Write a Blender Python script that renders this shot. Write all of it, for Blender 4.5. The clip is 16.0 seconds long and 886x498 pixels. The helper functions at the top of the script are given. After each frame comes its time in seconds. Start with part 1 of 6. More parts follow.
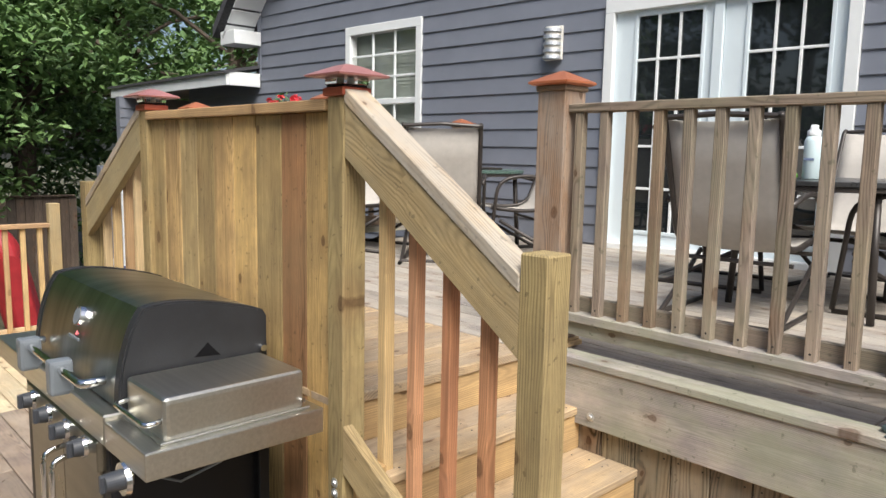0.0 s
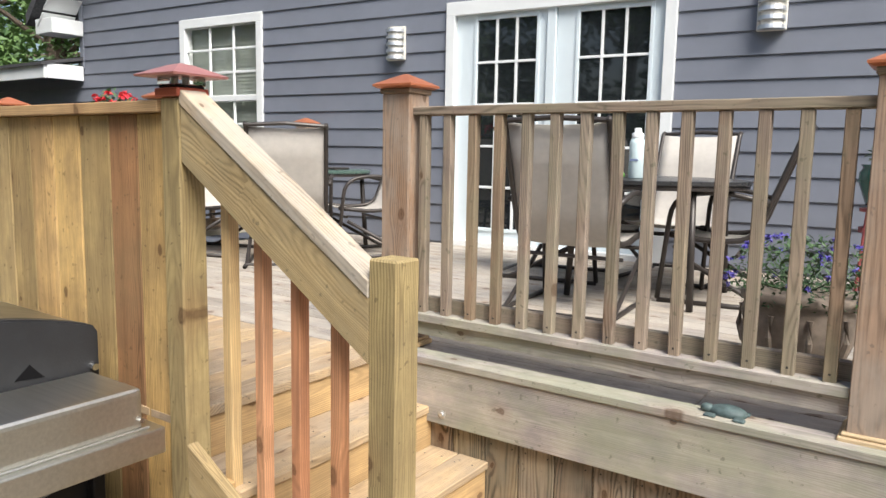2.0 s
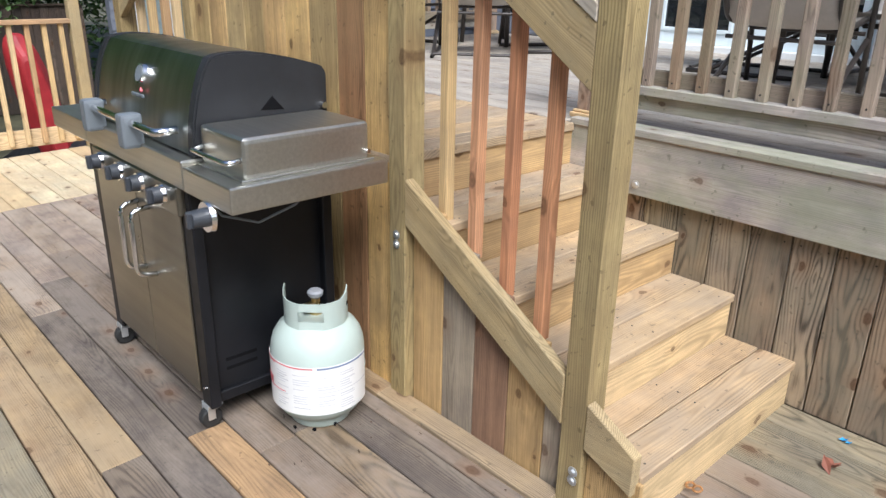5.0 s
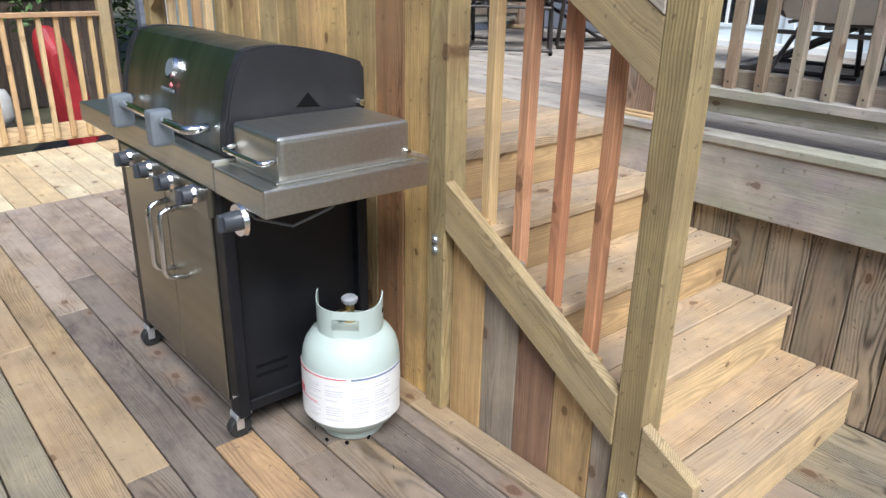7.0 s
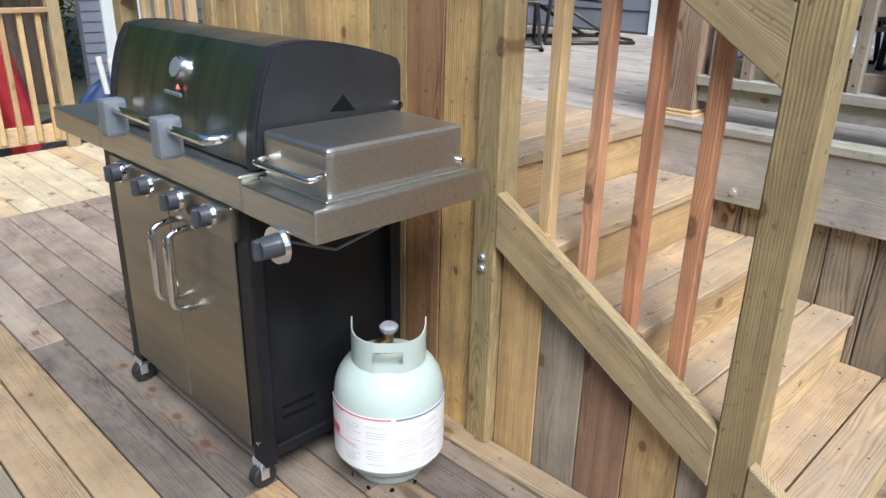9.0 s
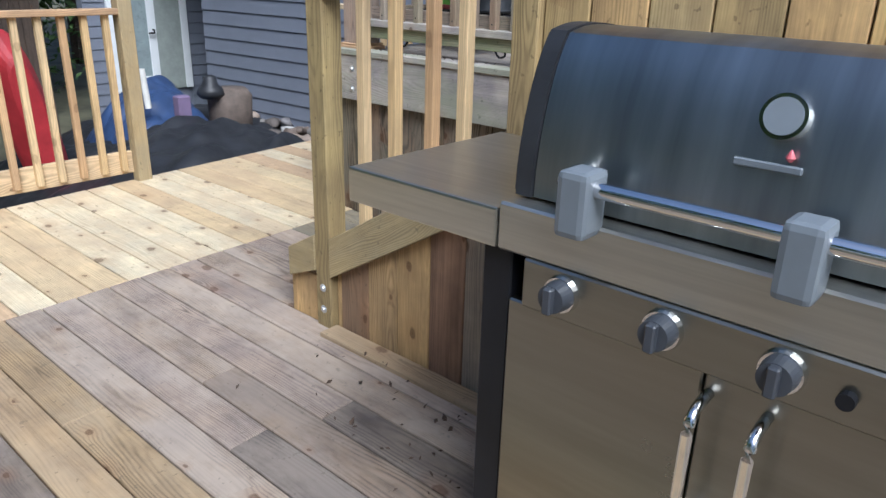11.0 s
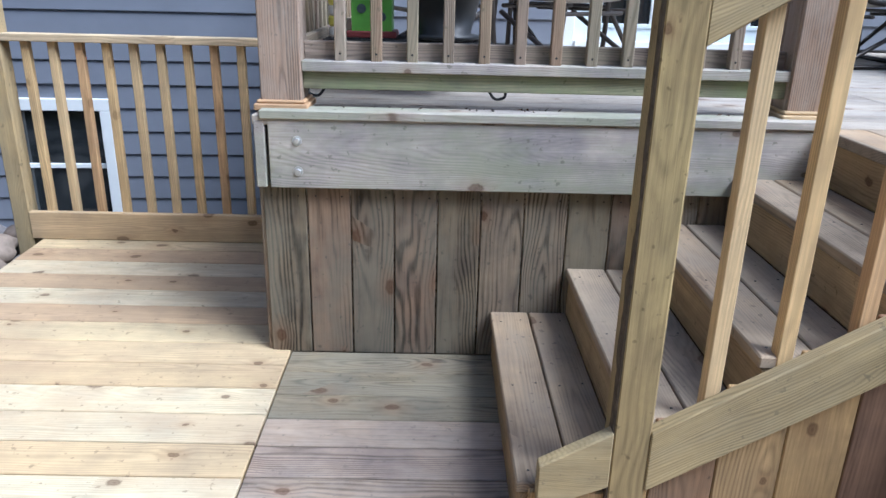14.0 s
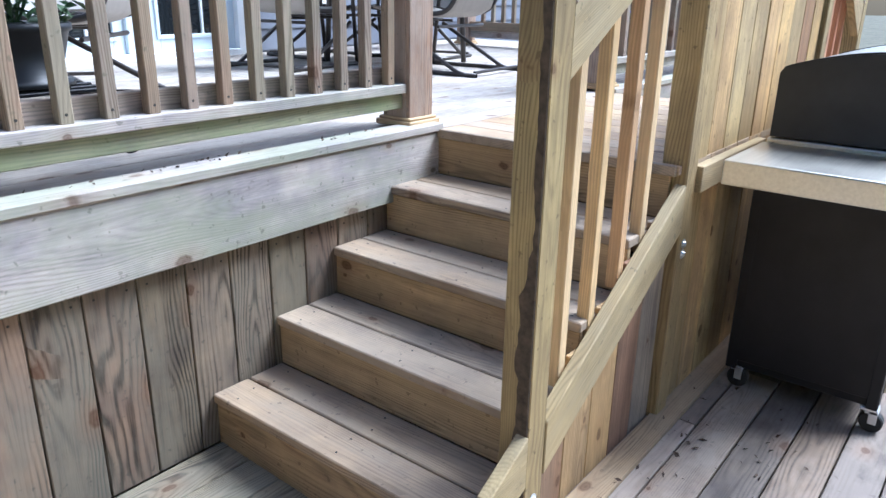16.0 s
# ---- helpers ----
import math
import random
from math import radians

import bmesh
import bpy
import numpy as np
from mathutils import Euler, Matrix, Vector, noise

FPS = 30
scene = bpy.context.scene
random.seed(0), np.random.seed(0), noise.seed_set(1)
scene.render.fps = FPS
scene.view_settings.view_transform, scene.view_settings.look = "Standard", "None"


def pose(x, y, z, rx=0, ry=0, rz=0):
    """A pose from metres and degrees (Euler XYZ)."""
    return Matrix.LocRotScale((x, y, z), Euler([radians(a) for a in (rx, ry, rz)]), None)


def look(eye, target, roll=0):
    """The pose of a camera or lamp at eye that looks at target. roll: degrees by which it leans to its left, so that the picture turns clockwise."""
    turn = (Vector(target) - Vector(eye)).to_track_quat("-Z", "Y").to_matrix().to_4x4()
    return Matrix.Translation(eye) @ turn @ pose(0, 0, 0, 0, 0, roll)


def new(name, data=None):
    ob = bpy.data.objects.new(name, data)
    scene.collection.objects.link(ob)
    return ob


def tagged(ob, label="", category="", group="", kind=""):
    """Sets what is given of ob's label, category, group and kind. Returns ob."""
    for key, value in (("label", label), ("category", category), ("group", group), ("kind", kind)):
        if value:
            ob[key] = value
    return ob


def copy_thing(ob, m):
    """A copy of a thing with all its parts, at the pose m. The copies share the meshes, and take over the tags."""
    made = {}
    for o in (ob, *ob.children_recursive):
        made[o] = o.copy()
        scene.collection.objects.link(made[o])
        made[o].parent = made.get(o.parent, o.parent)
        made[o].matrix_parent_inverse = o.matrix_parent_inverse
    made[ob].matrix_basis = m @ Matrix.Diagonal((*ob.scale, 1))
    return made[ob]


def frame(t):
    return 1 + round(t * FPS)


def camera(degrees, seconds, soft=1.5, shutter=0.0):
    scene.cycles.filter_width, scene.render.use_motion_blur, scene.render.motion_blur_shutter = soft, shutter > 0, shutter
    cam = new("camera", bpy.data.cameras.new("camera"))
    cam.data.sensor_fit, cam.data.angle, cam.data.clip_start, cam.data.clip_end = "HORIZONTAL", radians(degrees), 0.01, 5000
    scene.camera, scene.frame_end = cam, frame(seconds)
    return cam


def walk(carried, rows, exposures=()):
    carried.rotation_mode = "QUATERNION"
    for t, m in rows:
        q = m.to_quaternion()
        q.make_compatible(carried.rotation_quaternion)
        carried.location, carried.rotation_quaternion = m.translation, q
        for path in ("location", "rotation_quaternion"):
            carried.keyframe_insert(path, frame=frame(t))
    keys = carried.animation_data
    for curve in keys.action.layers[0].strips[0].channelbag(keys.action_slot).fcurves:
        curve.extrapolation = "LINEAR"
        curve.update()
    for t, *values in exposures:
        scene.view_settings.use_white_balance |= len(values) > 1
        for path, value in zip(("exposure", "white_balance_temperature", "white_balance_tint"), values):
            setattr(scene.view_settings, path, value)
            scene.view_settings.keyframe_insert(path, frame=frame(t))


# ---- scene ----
cam = camera(62.4, 16.0)
PATH = [
    (0, (1.87, -1.332, 1.724), (0.426, 0.026, 1.464), 1.1),
    (0.5, (1.886, -1.318, 1.769), (0.604, 0.195, 1.511), 1.0),
    (1, (1.887, -1.322, 1.778), (0.698, 0.265, 1.521), 1.0),
    (1.5, (1.882, -1.32, 1.77), (0.734, 0.298, 1.512), 1.0),
    (2, (1.868, -1.327, 1.744), (0.734, 0.3, 1.485), 1.1),
    (2.5, (1.851, -1.336, 1.71), (0.71, 0.286, 1.448), 1.2),
    (3, (1.839, -1.345, 1.674), (0.674, 0.246, 1.343), 1.2),
    (3.5, (1.833, -1.386, 1.633), (0.644, 0.157, 1.177), 1.2),
    (4, (1.846, -1.452, 1.586), (0.62, 0.021, 1.012), 1.3),
    (4.5, (1.845, -1.497, 1.535), (0.549, -0.129, 0.865), 1.2),
    (5, (1.843, -1.523, 1.505), (0.47, -0.256, 0.791), 1.1),
    (7.5, (1.641, -1.467, 1.481), (0.232, -0.248, 0.753), 1.2),
    (8, (1.581, -1.46, 1.462), (0.203, -0.207, 0.735), 1.2),
    (8.5, (1.499, -1.468, 1.458), (0.166, -0.169, 0.726), 1.3),
    (9, (1.291, -1.529, 1.448), (-0.016, -0.203, 0.718), 1.3),
    (9.5, (0.966, -1.655, 1.451), (-0.28, -0.268, 0.726), 1.4),
    (10, (0.561, -1.709, 1.418), (-0.682, -0.317, 0.696), 1.5),
    (12.5, (-1.819, -1.59, 1.295), (-2.868, -0.026, 0.624), 1.5),
    (13, (-2.226, -1.553, 1.288), (-2.906, 0.205, 0.618), 1.4),
    (13.5, (-2.622, -1.549, 1.32), (-3.043, 0.283, 0.636), 1.0),
    (14, (-2.971, -1.458, 1.335), (-2.948, 0.422, 0.653), 1.4),
    (14.5, (-3.3, -1.31, 1.37), (-2.741, 0.496, 0.718), 1.7),
    (15, (-3.608, -1.141, 1.425), (-2.564, 0.43, 0.76), 1.6),
    (15.5, (-3.757, -0.979, 1.411), (-2.464, 0.394, 0.748), 1.3),
    (16, (-3.929, -0.806, 1.413), (-2.445, 0.36, 0.752), 1.0),
]
walk(cam, [(t, look(eye, target, roll)) for t, eye, target, roll in PATH],
     [(0, 0.54, 6300, 9), (2, 0.78, 6300, 9), (5, 0.55, 5680, 9), (10, 0.5, 5480, 9), (12.5, 0.45, 5030, 9), (13.5, 0.5, 5030, 9), (14.5, 1.17, 5030, 9), (16, 1.43, 4880, 9)])

# ---- world, sun, exposure ----
world = bpy.data.worlds.new("world")
scene.world = world
world.use_nodes = True
wn = world.node_tree.nodes
sky = wn.new("ShaderNodeTexSky")
sky.sky_type = 'NISHITA'
sky.sun_disc = False
sky.sun_elevation = radians(52)
sky.sun_rotation = radians(112)
sky.dust_density = 4.0
sky.ozone_density = 1.0
wn["Background"].inputs[1].default_value = 0.105
world.node_tree.links.new(sky.outputs[0], wn["Background"].inputs[0])
sun_data = bpy.data.lights.new("sun", 'SUN')
sun_data.energy = 3.2
sun_data.angle = radians(30)
sun_data.color = (1.0, 0.95, 0.87)
sun = new("sun", sun_data)
sun.matrix_world = look((13, -8, 19), (0, 0, 0))

# ---- materials ----


class Mat:
    """A node material in the making."""

    def __init__(self, name):
        self.m = bpy.data.materials.new(name)
        self.m.use_nodes = True
        self.t = self.m.node_tree
        self.b = self.t.nodes["Principled BSDF"]

    def n(self, kind, **kw):
        node = self.t.nodes.new(kind)
        for k, v in kw.items():
            node.inputs[k].default_value = v
        return node

    def l(self, a, b):
        self.t.links.new(a, b)

    def math(self, op, a, b=None, clamp=False):
        node = self.t.nodes.new("ShaderNodeMath")
        node.operation = op
        node.use_clamp = clamp
        for i, v in enumerate((a, b)):
            if v is None:
                continue
            if isinstance(v, (int, float)):
                node.inputs[i].default_value = v
            else:
                self.l(v, node.inputs[i])
        return node.outputs[0]

    def mix(self, f, a, b, blend='MIX'):
        node = self.t.nodes.new("ShaderNodeMix")
        node.data_type = 'RGBA'
        node.blend_type = blend
        for sock, v in ((node.inputs[0], f), (node.inputs[6], a), (node.inputs[7], b)):
            if isinstance(v, (int, float)):
                sock.default_value = v
            elif isinstance(v, tuple):
                sock.default_value = (*v, 1)
            else:
                self.l(v, sock)
        return node.outputs[2]

    def ramp(self, f, stops, mode='LINEAR'):
        node = self.t.nodes.new("ShaderNodeValToRGB")
        node.color_ramp.interpolation = mode
        e = node.color_ramp.elements
        while len(e) < len(stops):
            e.new(0.5)
        for el, (p, c) in zip(e, stops):
            el.position = p
            el.color = (*c, 1) if isinstance(c, tuple) else (c, c, c, 1)
        self.l(f, node.inputs[0])
        return node.outputs[0]

    def coords(self, scale, shift=0.0):
        """Object coordinates, moved about by the object's own random number."""
        tc = self.t.nodes.new("ShaderNodeTexCoord")
        oi = self.t.nodes.new("ShaderNodeObjectInfo")
        mul = self.t.nodes.new("ShaderNodeVectorMath")
        mul.operation = 'MULTIPLY_ADD'
        self.l(tc.outputs["Object"], mul.inputs[0])
        mul.inputs[1].default_value = scale
        comb = self.t.nodes.new("ShaderNodeCombineXYZ")
        for i, k in enumerate((91.0, 37.0, 53.0)):
            self.l(self.math('MULTIPLY', oi.outputs["Random"], k + shift), comb.inputs[i])
        self.l(comb.outputs[0], mul.inputs[2])
        return mul.outputs[0], oi.outputs["Random"]

    def noise(self, vec, scale, detail=4.0, rough=0.55):
        node = self.n("ShaderNodeTexNoise", Scale=scale, Detail=detail, Roughness=rough)
        if vec is not None:
            self.l(vec, node.inputs["Vector"])
        return node.outputs[0]

    def bump(self, h, strength, dist=0.002):
        node = self.n("ShaderNodeBump", Strength=strength, Distance=dist)
        self.l(h, node.inputs["Height"])
        self.l(node.outputs[0], self.b.inputs["Normal"])

    def base(self, c):
        if isinstance(c, tuple):
            self.b.inputs["Base Color"].default_value = (*c, 1)
        else:
            self.l(c, self.b.inputs["Base Color"])

    def set(self, rough=0.5, metal=0.0, **kw):
        self.b.inputs["Roughness"].default_value = rough
        self.b.inputs["Metallic"].default_value = metal
        for k, v in kw.items():
            self.b.inputs[k].default_value = v
        return self


def wood(name, tones, dark=0.55, grain=1.0, rough=0.75, knots=1.0, stain=None, stain_amount=0.0, bump=0.35, lines=240.0, warp=42.0, ring=0.3, streak=0.5, fibre=0.5, patch=1.0):
    """Boards whose length runs along their own x axis; tones are picked board by board."""
    m = Mat(name)
    v, rnd = m.coords((1.0, 1.0, 1.0))

    def stretched(scale):
        node = m.t.nodes.new("ShaderNodeVectorMath")
        node.operation = 'MULTIPLY'
        m.l(v, node.inputs[0])
        node.inputs[1].default_value = scale
        return node.outputs[0]
    # knots, only in some of the cells
    vor = m.n("ShaderNodeTexVoronoi", Scale=1.0)
    vor.voronoi_dimensions = '2D'
    wob = m.t.nodes.new("ShaderNodeVectorMath")
    wob.operation = 'MULTIPLY_ADD'
    wn_ = m.n("ShaderNodeTexNoise", Scale=26.0, Detail=2.0)
    m.l(v, wn_.inputs["Vector"])
    m.l(wn_.outputs["Color"], wob.inputs[0])
    wob.inputs[1].default_value = (0.09, 0.13, 0.0)
    m.l(stretched((4.4, 7.0, 7.0)), wob.inputs[2])
    m.l(wob.outputs[0], vor.inputs["Vector"])
    sep = m.t.nodes.new("ShaderNodeSeparateColor")
    m.l(vor.outputs["Color"], sep.inputs[0])
    gate = m.math('GREATER_THAN', sep.outputs[0], 0.74)
    # each knot has its own size
    dist = m.math('DIVIDE', vor.outputs["Distance"], m.math('ADD', m.math('MULTIPLY', sep.outputs[1], 0.95), 0.35))
    near = m.math('MULTIPLY', m.ramp(dist, [(0.0, 1.0), (0.42, 0.0)]), gate)
    knot = m.math('MULTIPLY', m.ramp(dist, [(0.0, 1.0), (0.05, 0.75), (0.085, 0.9), (0.13, 0.0)]), gate)
    # growth rings of a log whose pith runs at a slant under the board
    tc = m.t.nodes.new("ShaderNodeTexCoord")
    sxyz = m.t.nodes.new("ShaderNodeSeparateXYZ")
    m.l(tc.outputs["Object"], sxyz.inputs[0])
    r1 = m.math('FRACT', m.math('MULTIPLY', rnd, 17.3), 0.0)
    r2 = m.math('FRACT', m.math('MULTIPLY', rnd, 41.9), 0.0)
    r3 = m.math('FRACT', m.math('MULTIPLY', rnd, 73.7), 0.0)
    drift = m.math('SUBTRACT', m.noise(stretched((0.7, 3.0, 3.0)), 1.0, 3.0, 0.5), 0.5)
    drift2 = m.math('SUBTRACT', m.noise(stretched((1.6, 5.0, 5.0)), 1.0, 2.0, 0.5), 0.5)
    off = m.math('ADD', sxyz.outputs[1], m.math('MULTIPLY', m.math('SUBTRACT', r1, 0.5), 0.12))
    off = m.math('ADD', off, m.math('MULTIPLY', drift2, warp * 0.0012))
    deep = m.math('ADD', m.math('MULTIPLY', m.math('SUBTRACT', r3, 0.5), 0.16), m.math('MULTIPLY', drift, warp * 0.003))
    slant = m.math('MULTIPLY', sxyz.outputs[0], m.math('MULTIPLY', m.math('SUBTRACT', r2, 0.5), 0.09))
    deep = m.math('ADD', m.math('ADD', deep, slant), sxyz.outputs[2])
    rad = m.math('SQRT', m.math('ADD', m.math('MULTIPLY', off, off), m.math('MULTIPLY', deep, deep)), 0.0)
    phase = m.math('MULTIPLY', rad, lines * 3.4)
    phase = m.math('ADD', phase, m.math('MULTIPLY', near, 7.0))
    rings = m.math('ADD', m.math('MULTIPLY', m.math('SINE', phase, 0.0), 0.5), 0.5)
    strength = m.ramp(m.noise(stretched((0.9, 7.0, 7.0)), 1.0, 3.0), [(0.35, 0.15), (0.65, 1.0)])
    rings = m.math('MULTIPLY', m.math('POWER', rings, 1.6), strength)
    fibres = m.noise(stretched((5.0, 160.0, 160.0)), 1.0, 4.0, 0.7)
    streaks = m.noise(stretched((0.8, 22.0, 22.0)), 1.0, 4.0, 0.6)
    blotch = m.noise(v, 4.5, 4.0, 0.6)
    step = 1.0 / len(tones)
    tone = m.ramp(rnd, [(i * step, c) for i, c in enumerate(tones)], 'CONSTANT')
    g = m.math('ADD', m.math('MULTIPLY', rings, -ring), m.math('MULTIPLY', fibres, fibre))
    g = m.math('ADD', g, m.math('MULTIPLY', streaks, streak))
    g = m.math('ADD', g, 0.5 - 0.5 * (fibre + streak) + 0.25 * (ring - 0.3))
    lo = 1.0 - (1.0 - dark) * grain
    col = m.mix(1.0, tone, m.ramp(g, [(0.22, lo), (0.43, 0.86), (0.62, 1.16)]), 'MULTIPLY')
    col = m.mix(1.0, col, m.ramp(blotch, [(0.3, (1 - 0.2 * patch, 1 - 0.2 * patch, 1 - 0.17 * patch)), (0.7, (1 + 0.1 * patch, 1 + 0.08 * patch, 1 + 0.04 * patch))]), 'MULTIPLY')
    if stain:
        big = m.noise(stretched((1.3, 3.0, 3.0)), 1.3, 6.0, 0.7)
        col = m.mix(m.math('MULTIPLY', m.ramp(big, [(0.42, 0.0), (0.6, 1.0)]), stain_amount), col, stain)
        specks = m.noise(v, 38.0, 2.0)
        col = m.mix(m.math('MULTIPLY', m.ramp(specks, [(0.66, 0.0), (0.72, 1.0)]), 0.5), col, tuple(c * 0.35 for c in stain))
    halo = m.math('MULTIPLY', near, 0.28 * knots)
    col = m.mix(halo, col, (0.22, 0.1, 0.04))
    col = m.mix(m.math('MULTIPLY', knot, 0.72 * knots, True), col, (0.075, 0.036, 0.017))
    m.base(col)
    m.set(rough)
    m.b.inputs["Specular IOR Level"].default_value = 0.3
    m.bump(g, bump, 0.003)
    return m.m


def plain(name, colour, rough=0.5, metal=0.0, vary=0.12, scale=8.0, bump=0.0, bump_scale=60.0, **kw):
    m = Mat(name)
    v, rnd = m.coords((1.0, 1.0, 1.0))
    f = m.noise(v, scale, 5.0, 0.6)
    lo = tuple(c * (1 - vary) for c in colour)
    hi = tuple(min(1.0, c * (1 + vary)) for c in colour)
    m.base(m.ramp(f, [(0.3, lo), (0.7, hi)]))
    m.set(rough, metal, **kw)
    r = m.noise(v, scale * 3, 4.0)
    m.l(m.math('ADD', m.math('MULTIPLY', m.math('SUBTRACT', r, 0.5), 0.25), rough, True), m.b.inputs["Roughness"])
    if bump:
        m.bump(m.noise(v, bump_scale, 4.0), bump)
    return m.m


NEW_PINE = wood("new_pine", [(0.6, 0.43, 0.23), (0.66, 0.5, 0.3), (0.5, 0.33, 0.17), (0.68, 0.54, 0.35), (0.58, 0.43, 0.25), (0.55, 0.36, 0.2)], dark=0.62, grain=0.8)
STEP_PINE = wood("step_pine", [(0.54, 0.39, 0.23), (0.47, 0.34, 0.21), (0.57, 0.42, 0.25), (0.5, 0.385, 0.26)], dark=0.45, grain=0.95,
                 stain=(0.36, 0.3, 0.23), stain_amount=0.5, ring=0.26, streak=0.3, fibre=0.34, patch=1.3)
STEP_BROWN = wood("brown_step_pine", [(0.43, 0.315, 0.2), (0.39, 0.295, 0.195), (0.45, 0.34, 0.22), (0.4, 0.32, 0.23)], dark=0.45, grain=0.95,
                  stain=(0.3, 0.25, 0.19), stain_amount=0.55, ring=0.2, streak=0.42, fibre=0.34, patch=1.6)
RISER_BROWN = wood("brown_riser_pine", [(0.45, 0.32, 0.17), (0.41, 0.29, 0.155), (0.47, 0.35, 0.2)], dark=0.45, stain=(0.28, 0.2, 0.11), stain_amount=0.5, streak=0.6, ring=0.2, patch=1.5, knots=1.2)
RISER_PINE = wood("riser_pine", [(0.6, 0.43, 0.22), (0.64, 0.48, 0.27), (0.55, 0.38, 0.19)], dark=0.62, grain=0.8)
GREEN_PINE = wood("treated_post_pine", [(0.4, 0.31, 0.145), (0.46, 0.36, 0.175), (0.43, 0.32, 0.15)], dark=0.5, grain=1.0, knots=1.0, bump=0.4, lines=260.0, warp=60.0, stain=(0.2, 0.14, 0.07), stain_amount=0.5, ring=0.24, streak=0.45, patch=1.4)
RAIL_PINE = wood("treated_rail_pine", [(0.44, 0.33, 0.17), (0.4, 0.31, 0.16), (0.47, 0.36, 0.2)], dark=0.6, lines=430.0, warp=58.0, stain=(0.36, 0.31, 0.2), stain_amount=0.4, knots=0.0)
WALL_LOOK = dict(dark=0.4, stain=(0.24, 0.16, 0.08), stain_amount=0.5, ring=0.2, streak=0.62, patch=1.5, warp=70.0, knots=1.1)
WALL_TAN = wood("wall_tan_pine", [(0.62, 0.41, 0.18), (0.65, 0.44, 0.2)], **WALL_LOOK)
WALL_GOLD = wood("wall_golden_pine", [(0.68, 0.46, 0.19), (0.64, 0.43, 0.175)], **WALL_LOOK)
WALL_PALE = wood("wall_pale_pine", [(0.7, 0.53, 0.26), (0.66, 0.5, 0.24)], **WALL_LOOK)
WALL_OLIVE = wood("wall_olive_pine", [(0.5, 0.365, 0.165), (0.46, 0.335, 0.155)], **WALL_LOOK)
WALL_RED = wood("wall_red_brown_pine", [(0.42, 0.23, 0.115), (0.38, 0.205, 0.1)], **WALL_LOOK)
SKIRT_PINE = wood("stair_skirt_pine", [(0.45, 0.29, 0.12), (0.24, 0.2, 0.16), (0.3, 0.18, 0.1), (0.46, 0.31, 0.14), (0.34, 0.24, 0.12), (0.26, 0.16, 0.1)],
                  dark=0.45, stain=(0.18, 0.14, 0.1), stain_amount=0.4)
GREY_PLANK = wood("grey_plank", [(0.36, 0.3, 0.225), (0.39, 0.325, 0.245)], dark=0.5, ring=0.16, streak=0.6, patch=1.5)
RED_PLANK = wood("red_brown_plank", [(0.33, 0.2, 0.125), (0.3, 0.18, 0.115)], dark=0.5, ring=0.16, streak=0.6, patch=1.5)
TAN_PLANK = wood("tan_plank", [(0.55, 0.37, 0.17), (0.5, 0.34, 0.165)], dark=0.55, ring=0.18, streak=0.6, warp=70.0, patch=1.4)
CEDAR = wood("orange_cedar", [(0.58, 0.29, 0.15), (0.53, 0.25, 0.13), (0.62, 0.33, 0.18)], dark=0.6, grain=0.7)
PALE = wood("pale_baluster_pine", [(0.62, 0.44, 0.22), (0.66, 0.49, 0.27)], dark=0.65, grain=0.7, knots=0.5)
TAN_BALUSTER = wood("tan_baluster_pine", [(0.6, 0.4, 0.21), (0.57, 0.37, 0.19)], dark=0.62, grain=0.7, knots=0.6)
GREY_RAIL = wood("weathered_rail", [(0.33, 0.26, 0.2), (0.28, 0.22, 0.17), (0.37, 0.3, 0.24), (0.31, 0.22, 0.15)], dark=0.4,
                 stain=(0.27, 0.27, 0.17), stain_amount=0.35, bump=0.6, lines=320.0)
ALGAE_RAIL = wood("algae_rail", [(0.34, 0.34, 0.22), (0.38, 0.36, 0.25)], dark=0.5, stain=(0.26, 0.32, 0.15), stain_amount=0.7, ring=0.15, patch=1.6)
SLEEVE = wood("post_sleeve_cedar", [(0.36, 0.24, 0.16), (0.4, 0.28, 0.2)], dark=0.4, stain=(0.4, 0.36, 0.31), stain_amount=0.5, bump=0.5)
FASCIA = wood("weathered_fascia", [(0.5, 0.455, 0.42), (0.47, 0.43, 0.4)], dark=0.5, stain=(0.29, 0.31, 0.21), stain_amount=0.6, bump=0.3, lines=300.0, warp=60.0, ring=0.17, streak=0.4, fibre=0.42, patch=1.9)
OLD_SKIRT = wood("weathered_skirting", [(0.296, 0.222, 0.154), (0.342, 0.268, 0.194), (0.262, 0.211, 0.142), (0.314, 0.222, 0.154), (0.353, 0.285, 0.205), (0.239, 0.188, 0.137), (0.285, 0.234, 0.154)], dark=0.2,
                 stain=(0.2, 0.185, 0.14), stain_amount=0.5, bump=0.6, lines=150.0, warp=90.0, ring=0.32, streak=0.55, fibre=0.42, patch=2.0, knots=1.2)
# weathered skirting again, darkened so the stair corner's shade sits in the colour
SHADED_SKIRT = wood("shaded_skirting", [(0.218, 0.164, 0.113), (0.252, 0.197, 0.143), (0.193, 0.155, 0.105), (0.231, 0.164, 0.113), (0.26, 0.21, 0.151), (0.176, 0.139, 0.101), (0.21, 0.172, 0.113)], dark=0.2,
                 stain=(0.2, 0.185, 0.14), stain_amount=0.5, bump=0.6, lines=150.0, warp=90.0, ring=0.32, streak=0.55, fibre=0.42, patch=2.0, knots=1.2)
